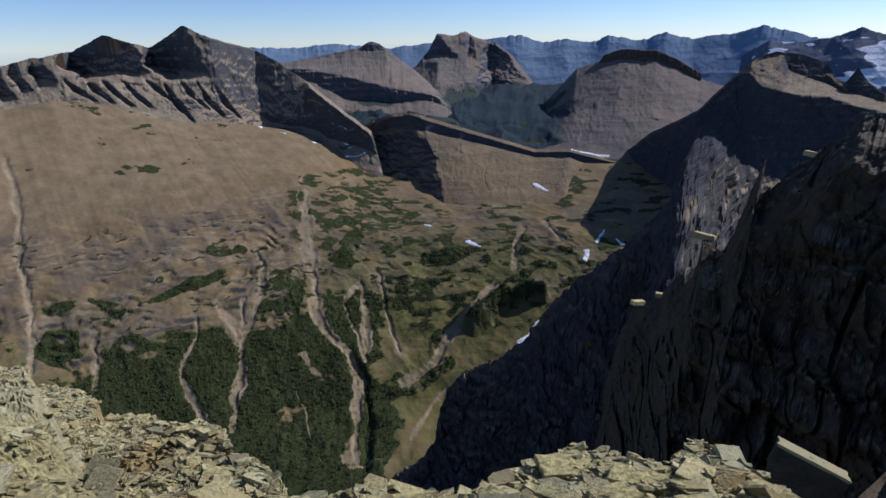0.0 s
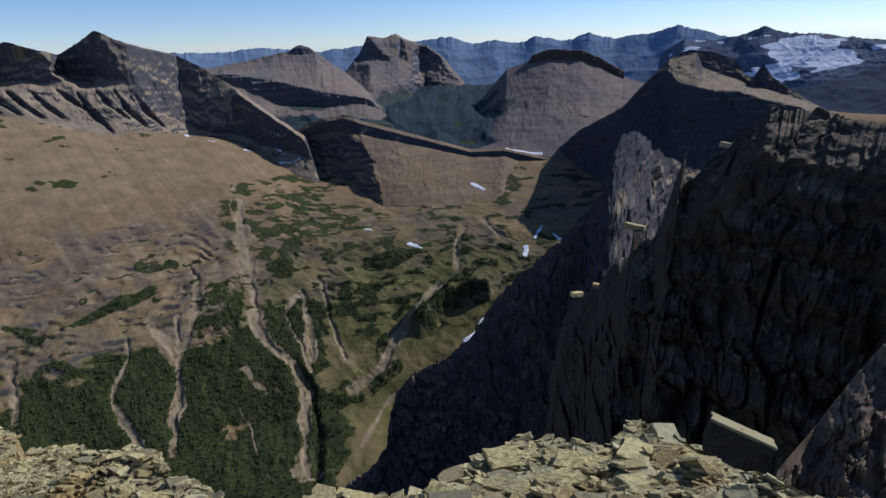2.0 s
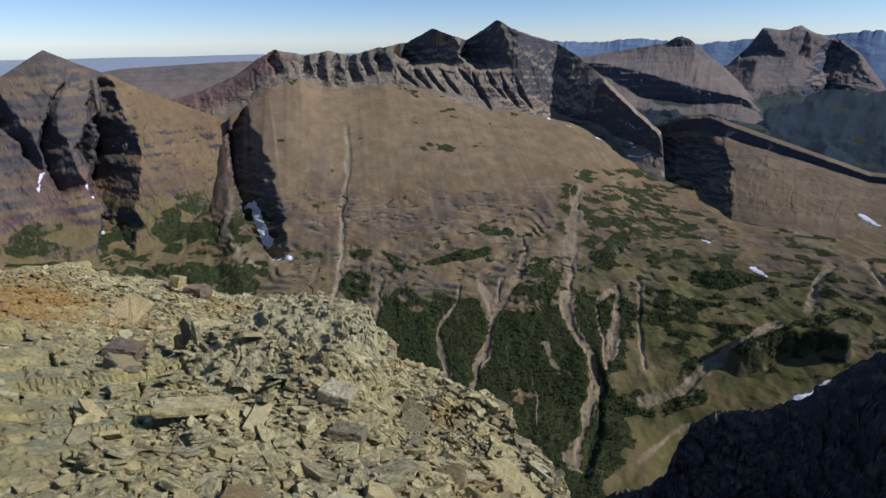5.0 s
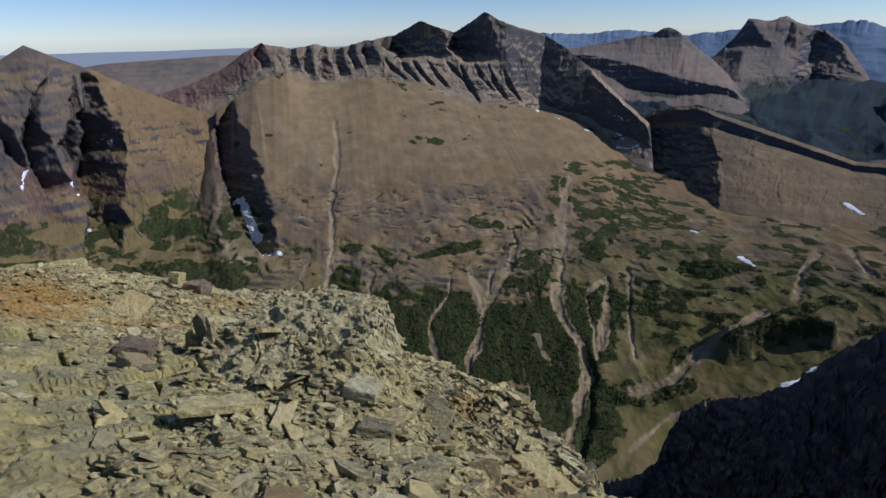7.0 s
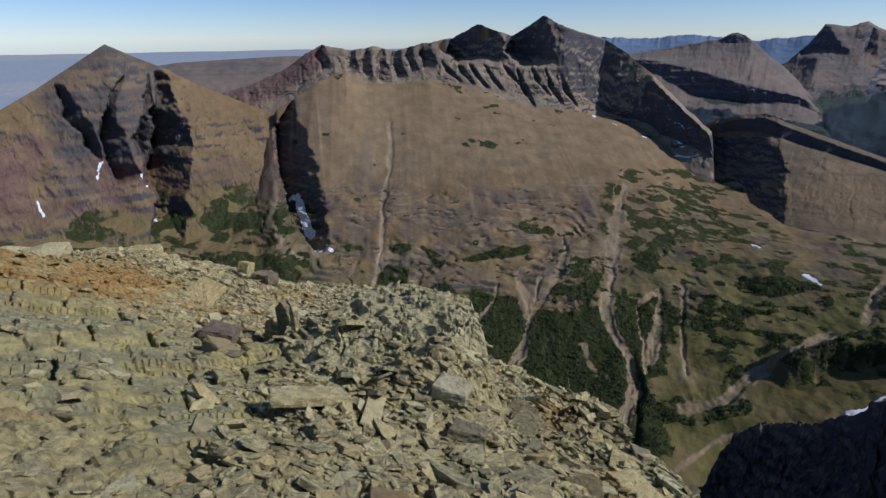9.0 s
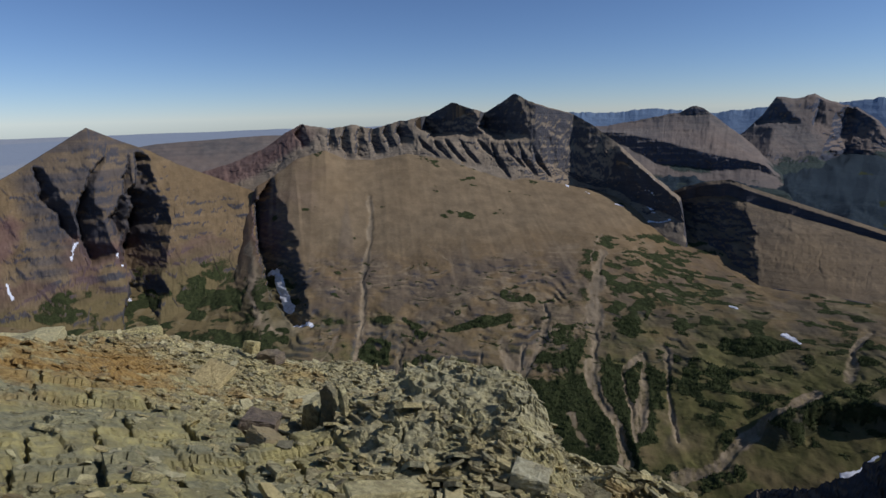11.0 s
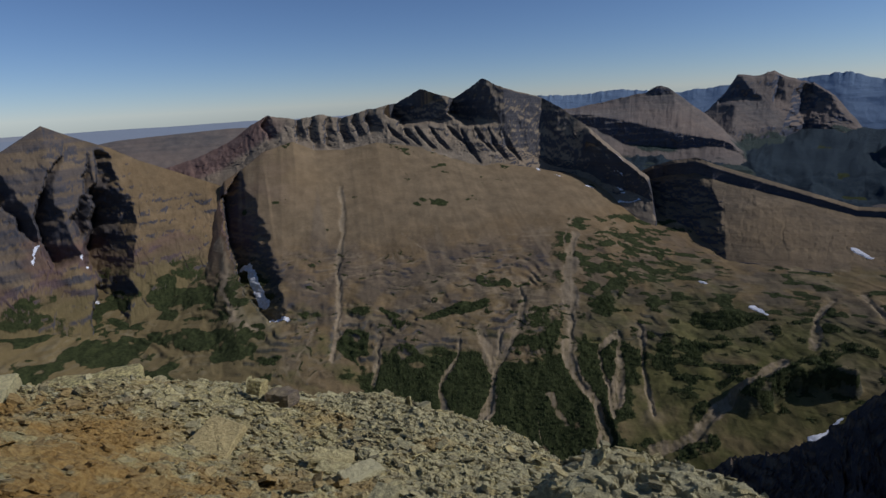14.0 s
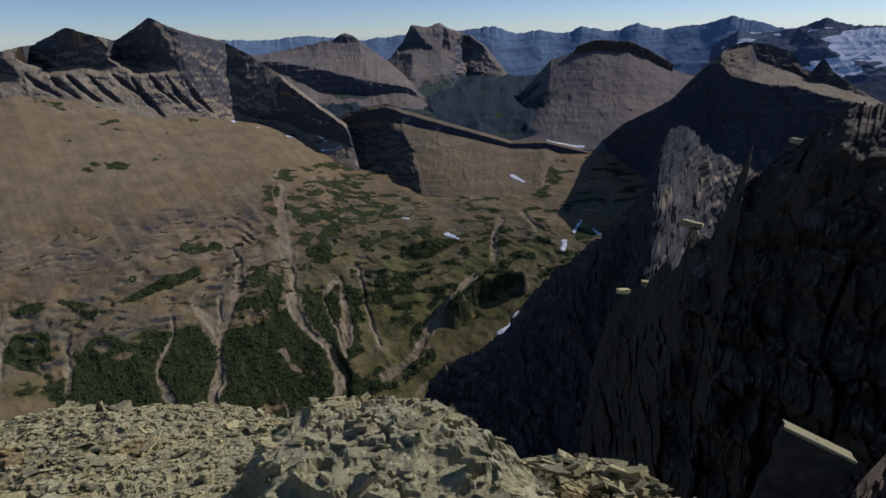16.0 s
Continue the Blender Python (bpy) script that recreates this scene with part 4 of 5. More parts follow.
for a, top, foot, wide in ((-34.7, 0.1, -2.9, 1.5), (-36.3, -0.4, -3.2, 1.3), (-37.8, -0.5, -3.8, 1.2), (-39.2, -0.6, -4.2, 1.3), (-40.8, -0.7, -4.2, 1.1), (-42.3, -0.8, -3.2, 1.0), (-45.1, -0.6, -2.9, 1.3)):
    HORN_FACES.append(facet(((top, a - 0.2), ((top + foot) / 2, a), (foot, a + 0.4)), ((top, a - 0.5), ((top + foot) / 2, a - wide), (foot, a - wide * 0.7)), 1.2, 0.85))
for a, top, foot in ((-33.6, -2.5, -4.3), (-32.2, -2.4, -4.6), (-30.9, -2.6, -4.9), (-29.3, -2.9, -5.2), (-27.6, -2.7, -4.6), (-26.2, -3.2, -6.6), (-24.8, -2.9, -5.4), (-23.4, -3.3, -6.4), (-22.0, -3.5, -6.6)):
    HORN_FACES.append(facet(((top, a + 0.1), (foot, a + 2.0)), ((top, a - 0.3), ((top + foot) / 2, a + 0.2), (foot, a + 1.4)), 1.2, 0.8))
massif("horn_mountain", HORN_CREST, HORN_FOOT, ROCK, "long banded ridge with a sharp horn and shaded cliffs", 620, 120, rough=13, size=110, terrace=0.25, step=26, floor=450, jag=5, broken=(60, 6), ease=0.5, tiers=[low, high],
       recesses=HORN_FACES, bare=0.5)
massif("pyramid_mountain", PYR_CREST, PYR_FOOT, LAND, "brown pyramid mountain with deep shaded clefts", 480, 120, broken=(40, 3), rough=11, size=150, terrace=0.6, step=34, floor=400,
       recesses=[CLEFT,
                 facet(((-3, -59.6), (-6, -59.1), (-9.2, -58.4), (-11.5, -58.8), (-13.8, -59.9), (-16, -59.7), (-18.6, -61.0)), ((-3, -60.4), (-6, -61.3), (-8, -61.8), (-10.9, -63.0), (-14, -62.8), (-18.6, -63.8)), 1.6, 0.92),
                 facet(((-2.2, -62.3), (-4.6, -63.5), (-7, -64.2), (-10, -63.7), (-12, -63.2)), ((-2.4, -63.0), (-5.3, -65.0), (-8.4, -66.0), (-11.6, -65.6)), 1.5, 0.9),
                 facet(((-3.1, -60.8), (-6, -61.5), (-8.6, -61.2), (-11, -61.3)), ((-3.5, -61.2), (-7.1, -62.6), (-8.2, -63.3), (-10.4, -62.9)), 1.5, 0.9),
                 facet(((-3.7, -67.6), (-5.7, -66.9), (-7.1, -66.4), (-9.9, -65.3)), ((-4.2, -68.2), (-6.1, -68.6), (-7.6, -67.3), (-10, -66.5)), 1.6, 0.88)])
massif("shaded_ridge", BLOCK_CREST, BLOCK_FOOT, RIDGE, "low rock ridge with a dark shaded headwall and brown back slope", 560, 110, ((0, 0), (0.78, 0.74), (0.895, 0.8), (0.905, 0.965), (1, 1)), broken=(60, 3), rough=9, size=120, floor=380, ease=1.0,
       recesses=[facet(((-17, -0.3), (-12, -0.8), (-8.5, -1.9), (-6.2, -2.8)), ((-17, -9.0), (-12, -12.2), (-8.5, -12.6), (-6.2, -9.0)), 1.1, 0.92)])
SPUR_TURN = ((14, 24.5), (1.2, 1.0))
SPUR_CREST, SPUR_FOOT = [[(a, r * k, 900 + (z - 900) * k) for a, r, z in q for k in (1.3 * float(np.interp(a, *SPUR_TURN)),)] for q in (SPUR_CREST, SPUR_FOOT)]
# rubble here: a paler flat summit, its sunlight partly in the colour
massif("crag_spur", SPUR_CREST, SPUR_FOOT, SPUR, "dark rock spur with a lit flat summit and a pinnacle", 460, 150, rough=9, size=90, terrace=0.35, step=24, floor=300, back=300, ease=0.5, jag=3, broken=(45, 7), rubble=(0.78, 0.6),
       tiers=[[(a, e, r * 1.3 * float(np.interp(a, *SPUR_TURN))) for a, e, r in q] for q in ([(14.1, -16.5, 1628), (20.6, -12.5, 1565), (24.5, -10.5, 1530), (28.3, -9.8, 1545), (30.0, -9.8, 1500), (39.0, -10.0, 1590), (44.5, -11.0, 1570)],
              [(14.1, -14.8, 1640), (20.6, -9.0, 1590), (24.5, -6.8, 1560), (27.5, -3.3, 1615), (28.3, -3.2, 1590), (29.3, -4.3, 1530), (31.8, -4.9, 1540), (34.6, -5.1, 1580), (36.4, -5.7, 1600), (39.3, -6.3, 1620), (44.5, -8.9, 1600)],
              [(14.1, -14.6, 1644), (20.6, -8.8, 1602), (24.5, -6.6, 1575), (28.0, -2.4, 1640), (30.6, -1.7, 1712), (31.2, -3.0, 1722), (33.2, -3.7, 1770), (34.2, -4.0, 1780), (35.4, -4.7, 1750), (36.4, -4.8, 1740), (39.3, -5.7, 1725), (44.5, -8.3, 1690)])])
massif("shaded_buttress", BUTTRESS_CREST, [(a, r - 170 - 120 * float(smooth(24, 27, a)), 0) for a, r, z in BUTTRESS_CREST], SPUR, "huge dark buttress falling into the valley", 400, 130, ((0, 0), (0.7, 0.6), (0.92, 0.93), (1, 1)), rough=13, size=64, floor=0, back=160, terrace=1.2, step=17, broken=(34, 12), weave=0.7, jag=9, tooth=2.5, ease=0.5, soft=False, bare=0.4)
CLIFF = farther(CLIFF_CREST, 2.2)
# rubble here: pale flats paint sunlit specks on the dark cliff
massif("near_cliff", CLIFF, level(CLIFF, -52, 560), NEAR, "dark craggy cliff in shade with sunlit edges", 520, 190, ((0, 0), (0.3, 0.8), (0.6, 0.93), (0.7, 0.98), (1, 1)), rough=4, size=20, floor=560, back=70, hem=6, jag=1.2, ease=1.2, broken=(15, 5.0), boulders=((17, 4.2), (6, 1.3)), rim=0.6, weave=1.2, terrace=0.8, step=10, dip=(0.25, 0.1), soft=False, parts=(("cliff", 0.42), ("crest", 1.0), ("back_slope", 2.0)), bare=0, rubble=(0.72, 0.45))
RIB = [(42.5, 52, 848.0), (43.8, 57, 856.0), (45.0, 62, 856.2), (46.1, 66, 857.5), (47.7, 71, 861.2), (49.2, 75, 865.1), (51.5, 80, 869.0), (53.7, 85, 870.4), (62, 95, 876.3)]
massif("sunlit_rib", RIB, [(a, r - 42, z - 24) for a, r, z in RIB], RIBROCK, "ribbed brown rock face half in sun", 190, 150, rough=1.8, size=12, floor=800, back=6, hem=14, ease=2.0, broken=(2.6, 1.1), terrace=1.3, step=3.2, dip=(-0.75, 0.35), soft=False, parts=(("foot", 0.3), ("face", 1.0), ("back_slope", 2.0)), bare=0)


def largest(cells_in):
    """The largest connected group of cells."""
    left = set(zip(*[v.tolist() for v in np.nonzero(cells_in)]))
    best = []
    while left:
        queue = [left.pop()]
        for a, b in queue:
            for c in ((a + 1, b), (a - 1, b), (a, b + 1), (a, b - 1)):
                if c in left:
                    left.remove(c)
                    queue.append(c)
        best = max(best, queue, key=len)
    return np.array([c[0] for c in best]), np.array([c[1] for c in best])


def snow_patches():
    """Lingering snow: thin drifts draped on whatever lies at their place in the plan."""
    for p, _ in [(GROUND, None)] + SURFACES:
        w = wander(p)
        for way in SNOWS:
            m = near_ways(w, [way], 0.6)
            inside = m > 0.35
            faces = inside[:-1, :-1] & inside[1:, :-1] & inside[1:, 1:] & inside[:-1, 1:]
            if faces.sum() < 6:
                continue
            i, j = largest(faces)
            if len(i) < 6:
                continue
            across = p[i, j]
            if np.ptp(across[:, 2]) > 0.6 * max(np.ptp(across[:, 0]), np.ptp(across[:, 1])):
                continue
            ids = np.stack([i * p.shape[1] + j, (i + 1) * p.shape[1] + j, (i + 1) * p.shape[1] + j + 1, i * p.shape[1] + j + 1], -1)
            used, back = np.unique(ids, return_inverse=True)
            pts = p.reshape(-1, 3)[used] + np.array((0, 0, 0.3)) + np.stack([0 * used, 0 * used, 1.6 * np.clip(m.ravel()[used] - 0.3, 0, 1)], -1)
            me = bpy.data.meshes.new("snow_patch")
            me.from_pydata(pts.tolist(), [], back.reshape(-1, 4).tolist())
            me.polygons.foreach_set("use_smooth", np.ones(len(i), bool))
            me.materials.append(SNOW)
            tagged(new("snow_patch", me), "patch of old white snow in a hollow", "snow", "snow patches")


def old_snow():
    n = Nodes("old_snow")
    at = n.coords()
    c = n.mix(n.ramp(n.noise(at, 0.12, 6, 0.65), 0.4, 0.7), (0.80, 0.82, 0.85), (0.52, 0.50, 0.46))
    return n.done(c, 0.7, n.bump(n.noise(at, 0.3, 4, 0.6), 0.4, 1.0), 0.2)


SNOW = old_snow()
snow_patches()


# ---- the summit ledge: broken slate over bedrock ----
EDGE = [(-24, -0.6), (-16, 1.6), (-13.3, 3.0), (-10.65, 4.85), (-10.45, 6.3), (-9.6, 7.4), (-7.8, 8.1), (-6.3, 7.5), (-4.95, 6.3), (-4.4, 5.2), (-3.9, 5.4), (-3.1, 4.85), (-2.6, 4.35), (-2.15, 3.9), (-1.75, 3.45), (-1.4, 3.2), (-1.1, 2.75), (-0.85, 2.7), (-0.45, 3.0), (0.07, 2.8), (0.6, 3.3), (1.05, 3.65), (1.6, 3.2), (2.1, 3.7), (2.3, 2.9), (2.4, 2.0), (3.3, 1.7), (12, 0.8)]


def ledge_z(x, y):
    """Height of the bedrock under the loose stones."""
    z = 898.57 - 0.5 * y - 0.025 * np.maximum(0, y - 4) ** 2
    wall = -4.46 + 0.05 * np.sin(y * 17) - (y - 3) * 0.12
    lump = np.exp(-(np.abs(x + 3.5) / 0.97) ** 5 - (np.abs(y - 3.72) / np.where(y < 3.72, 1.35, 0.75)) ** 2.5) * smooth(-0.05, 0.04, x - wall) * smooth(0.14, -0.10, (y - 3.97) + 1.1 * (x + 3.57))
    pit = np.exp(-(np.abs(x + 4.36) / 0.24) ** 6 - (np.abs(y - 2.90) / 0.19) ** 6)
    slit = np.exp(-(np.abs(x + 4.7) / 0.16) ** 6 - (np.abs(y - 2.50) / 0.10) ** 6) + np.exp(-(np.abs(x + 4.34) / 0.13) ** 6 - (np.abs(y - 2.38) / 0.09) ** 6)
    z = z + 0.86 * lump - 0.45 * pit - 0.3 * slit + 0.17 * np.exp(-((x + 1.8) / 0.6) ** 2 - ((y - 4.0) / 0.6) ** 2) + 0.15 * np.exp(-((x + 2.35) / 0.4) ** 2 - ((y - 3.7) / 0.35) ** 2)
    z = z - 0.5 * np.exp(-((x + 7.8) / 1.7) ** 2 - ((y - 4.0) / 1.3) ** 2)
    z = z + 0.34 * np.exp(-((x + 6.6) / 1.5) ** 2 - ((y - 6.9) / 0.9) ** 2) + 0.30 * np.exp(-((x + 8.3) / 0.9) ** 2 - ((y - 7.3) / 0.9) ** 2)
    block = 896.22 - 0.10 * (y - 4) + 0.06 * (x + 11)
    z = np.where(x < -9.0, z + (np.minimum(z, block) - z) * smooth(-9.0, -10.2, x), z)
    return np.where(y < 0, np.minimum(z, 898.57 - 0.1 * y), z)


def pavement(x, y):
    """1 where jointed bedrock lies bare and even."""
    u, v = (x + 4.9) * 0.97 + (y - 1.2) * 0.24, (y - 1.2) * 0.97 - (x + 4.9) * 0.24
    wob = fbm(stack(x, y, 0 * x) / 0.5, 3, 31) * 0.3
    return smooth(1.75, 1.5, np.abs(u) + wob) * smooth(0.95, 0.8, np.abs(v) + wob)


def outcrop(x, y):
    """1 where flaky bedrock swells out of the rubble."""
    wob = fbm(stack(x, y, 0 * x) / 0.5, 3, 31) * 0.15
    dome = smooth(1.05, 0.9, np.hypot((x + 3.55) / 1.0, (y - 3.6) / 1.0) + wob)
    rim = smooth(1.0, 0.8, np.hypot((x + 7.0) / 2.4, (y - 6.9) / 1.2) + wob)
    knoll = smooth(1.0, 0.8, np.hypot((x + 5.2) / 1.1, (y - 4.9) / 1.3) + wob)
    plate = smooth(1.0, 0.8, np.hypot((x + 3.62) / 0.36, (y - 2.35) / 0.34) + wob)
    return np.maximum.reduce([dome, rim * 0.9, knoll * 0.8, plate])


def bedrock(x, y):
    return np.maximum(pavement(x, y), outcrop(x, y))


def joints(u, v, across, along, seed):
    """Courses of jointed rock: the distance to the nearest crack, and a random height and two tilts for each block."""
    row = np.floor(v / along + 0.25 * vnoise(stack(u * 0.9, v * 0.3, 0 * u), seed))
    nul = np.zeros(row.shape, np.int64)
    shift = lattice(row.astype(np.int64), nul, nul, seed) * 0.5
    w = u / across + shift + 0.16 * vnoise(stack(u * 1.3, v * 1.3, 0 * u), seed + 1)
    col = np.floor(w)
    fv = v / along + 0.25 * vnoise(stack(u * 0.9, v * 0.3, 0 * u), seed) - row
    fu = w - col
    gap = np.minimum(np.minimum(fu, 1 - fu) * across, np.minimum(fv, 1 - fv) * along)
    rnd = [lattice(col.astype(np.int64), row.astype(np.int64), nul + k, seed + 5) for k in (1, 2, 3, 4)]
    return gap, (fu - 0.5) * across, (fv - 0.5) * along, rnd


def ledge_surface(x, y):
    p = stack(x, y, 0 * x)
    even = ledge_z(x, y)
    near = smooth(-1.75, -1.35, y)
    pave, bulge = pavement(x, y), outcrop(x, y)
    loose = np.clip(1 - pave - bulge, 0, 1)
    z = even + near * (fbm(p / 1.3, 3, 5) * 0.10 + fbm(p / 0.2, 4, 6, 0.6) * (0.030 * loose + 0.008))
    # rubble bed
    for size, drop, tilt, gap, seed in ((0.24, 0.03, 0.24, 0.025, 22), (0.1, 0.014, 0.3, 0.02, 23)):
        wx, wy = x + fbm(p / size, 2, seed) * size * 0.2, y + fbm(p / size + 9, 2, seed) * size * 0.2
        du, dv, rim, rnd = cells(wx * 0.8 + wy * 0.5, wy * 1.1 - wx * 0.3, size, seed)
        z = z + loose * near * ((rnd[0] * drop + (rnd[1] * du + rnd[2] * dv) * tilt) * smooth(0, 3.2 * gap, rim) - drop * 0.7 * smooth(gap, gap * 0.3, rim))
    # flakes that split off the swelling bedrock, with a few long cracks
    for size, drop, tilt, seed in ((0.21, 0.030, 0.26, 25), (0.085, 0.020, 0.55, 26)):
        wx, wy = x + fbm(p / size, 2, seed) * size * 0.5, y + fbm(p / size + 9, 2, seed) * size * 0.5
        du, dv, rim, rnd = cells(wx * 0.75 + wy * 0.5, wy * 1.25 - wx * 0.3, size, seed)
        keep = bulge * smooth(-0.7, 0.0, rnd[3])
        z = z + keep * ((rnd[0] * drop + (rnd[1] * du + rnd[2] * dv) * tilt) * smooth(0, 0.16 * size, rim) - drop * 0.6 * smooth(0.1 * size, 0.02 * size, rim))
    crack = np.abs(fbm(p / 0.55 + 3, 3, 27))
    z = z - bulge * near * 0.05 * smooth(0.022, 0.006, crack)
    # jointed pavement
    u, v = -0.93 * x + 0.37 * y, 0.37 * x + 0.93 * y
    gap, gu, gv, rnd = joints(v, u, 0.34, 0.42, 28)
    open_ = smooth(0.0, 0.5, rnd[2] + 0.5 * fbm(p / 0.3, 2, 38))
    small_gap, _, _, fine = joints(v + 0.2 * u, u, 0.13, 0.15, 37)
    course = np.floor((u + 0.12 * fbm(p / 0.7, 2, 29)) / 0.23)
    z = z + pave * (rnd[0] * 0.022 + (rnd[1] * gu + rnd[3] * gv) * 0.05 + 0.045 * lattice(course.astype(np.int64), 0 * course.astype(np.int64), 0 * course.astype(np.int64), 30)
                    + fbm(p / 0.09, 4, 35, 0.6) * 0.010 + fbm(p / 0.35, 3, 36) * 0.012 + fine[0] * 0.016 - 0.012 * smooth(0.018, 0.006, small_gap) * smooth(0.0, 0.5, fine[1]) - (0.012 + 0.09 * open_) * smooth(0.022, 0.008, gap))
    return z


def ledge_stain(x, y):
    """Rust-orange ground: on the far block and in streaks between the stones."""
    p = stack(x, y, 0 * x)
    spot = fbm(p / 0.8, 4, 61)
    block = smooth(-5.5, -6.4, x + spot * 0.9) * smooth(4.6, 3.6, y + spot * 0.8) * smooth(0.5, 1.0, y - 0.15 * (x + 6) + spot * 0.4) * smooth(-0.55, 0.35, spot + 0.9 * fbm(p / 0.16, 3, 62)) * 0.8
    streak = smooth(0.2, 0.5, spot) * 0.5 * smooth(0.7, 0.2, bedrock(x, y))
    return np.clip(block + streak, 0, 1)


def stone_rock(name, light, dark, rust=True, lichen=0.35):
    n = Nodes(name)
    at = n.coords()
    own = n.node("ShaderNodeObjectInfo", 5)
    isle = n.node("ShaderNodeNewGeometry", 8)
    rnd = n.math("FRACT", n.math("ADD", own, isle))
    tone = n.math("FRACT", n.math("MULTIPLY", rnd, 7.31))
    fine = n.noise(at, 22, 8, 0.7)
    broad = n.noise(at, 3.2, 5, 0.6)
    c = n.mix(n.ramp(fine, 0.41, 0.59), dark, light)
    c = n.mix(n.ramp(broad, 0.42, 0.62, 0, 0.5), c, (0.31, 0.235, 0.125))
    c = n.mix(n.ramp(rnd, 0.55, 1.0, 0.0, 0.75), c, (0.25, 0.222, 0.14))
    c = n.mix(n.ramp(rnd, 0.45, 0.0, 0.0, 0.8), c, (0.54, 0.43, 0.21))
    c = n.mix(n.ramp(tone, 0.78, 0.95, 0.0, 0.6), c, (0.60, 0.53, 0.33))
    c = n.mix(n.ramp(tone, 0.22, 0.06, 0.0, 0.65), c, (0.15, 0.13, 0.09))
    c = n.mix(n.ramp(n.noise(at, 55, 4, 0.6), 0.60, 0.70, 0, lichen), c, (0.46, 0.43, 0.20))
    c = n.mix(n.ramp(n.noise(at, 9, 5, 0.6), 0.64, 0.74, 0, lichen), c, (0.05, 0.046, 0.038))
    c = n.mix(n.ramp(n.noise(at, 120, 3, 0.6), 0.62, 0.70, 0, 0.35), c, (0.08, 0.07, 0.05))
    if rust:
        mossy = n.mix(n.ramp(n.noise(at, 5, 6, 0.65), 0.4, 0.62), (0.26, 0.225, 0.11), (0.53, 0.45, 0.19))
        mossy = n.mix(n.ramp(fine, 0.4, 0.68, 0.0, 0.55), mossy, (0.21, 0.185, 0.11))
        mossy = n.mix(n.ramp(n.noise(at, 2.3, 5, 0.6), 0.47, 0.56, 0.0, 0.7), mossy, n.mix(n.ramp(fine, 0.4, 0.6), (0.15, 0.15, 0.105), (0.33, 0.31, 0.20)))
        c = n.mix(n.math("MULTIPLY", n.mask("bed"), 0.85), c, mossy)
        flaky = n.mix(n.ramp(n.noise(at, 14, 6, 0.7), 0.36, 0.64), (0.25, 0.222, 0.14), (0.58, 0.51, 0.315))
        c = n.mix(n.math("MULTIPLY", n.mask("flake"), 0.7), c, flaky)
        c = n.mix(n.mask("rust"), c, n.mix(n.ramp(fine, 0.35, 0.65), (0.20, 0.11, 0.03), (0.42, 0.27, 0.095)))
    c = n.mix(1.0, c, (1.06, 1.08, 0.97), "MULTIPLY")
    h = n.math("ADD", fine, n.math("MULTIPLY", n.noise(n.scaled(at, 14, 14, 40), 1.0, 6, 0.7), 0.8))
    return n.done(c, 0.85, n.bump(h, 1.0, 0.03), 0.3)


STONE = stone_rock("ledge_stone", (0.62, 0.525, 0.245), (0.175, 0.148, 0.066))
SLATE = stone_rock("grey_slate", (0.60, 0.525, 0.29), (0.15, 0.132, 0.07))
RUSTY = stone_rock("rusty_stone", (0.45, 0.27, 0.09), (0.25, 0.125, 0.035), False, 0.15)
TAN = stone_rock("tan_stone", (0.56, 0.44, 0.235), (0.37, 0.285, 0.15), False, 0.15)
PALE = stone_rock("pale_stone", (0.66, 0.60, 0.42), (0.40, 0.35, 0.22), False, 0.3)
PLUM = stone_rock("plum_stone", (0.18, 0.13, 0.108), (0.09, 0.066, 0.058), False, 0.2)

x = np.concatenate([np.arange(-24, -13, 0.12), np.arange(-13, -7, 0.024), np.arange(-7, 3.4, 0.017), np.arange(3.4, 12, 0.15)])[:, None]
wob = fbm(stack(x / 0.5, 0 * x, 0 * x), 4, 8) * 0.16
e = np.interp(x, *np.array(EDGE).T) + wob
t = np.concatenate([np.linspace(-0.6, -0.13, 20, endpoint=False), np.linspace(-0.13, 0, 45, endpoint=False), np.linspace(0, 1, 350), 1 + np.linspace(0.012, 1, 46) ** 1.5])[None, :]
y = np.where(t <= 1, e * t, e + (t - 1) * (2.2 + wob * 4))
y = np.where(t < 0, t * 12, y)
top = ledge_surface(x + 0 * y, np.minimum(y, e))
jut = fbm(stack(x / 0.7 + 0 * t, 0 * x + t * 9, 0 * x + 0 * t), 4, 9)
z = np.where(t <= 1, top, top - np.maximum(t - 1, 0) ** 0.8 * 60)
y = np.where(t > 1.02, y + jut * 0.9 * np.minimum(1, (t - 1) * 6), y)
p = stack(x + 0 * y, y, z)
ledge = part("ledge", sheet_mesh("ledge", p, {"rust": ledge_stain(p[..., 0], p[..., 1]), "bed": pavement(p[..., 0], p[..., 1]), "flake": outcrop(p[..., 0], p[..., 1])}, soft=False), STONE)
tagged(ledge, "summit ledge of broken grey-green slate and gravel", "ledge", kind="structure")


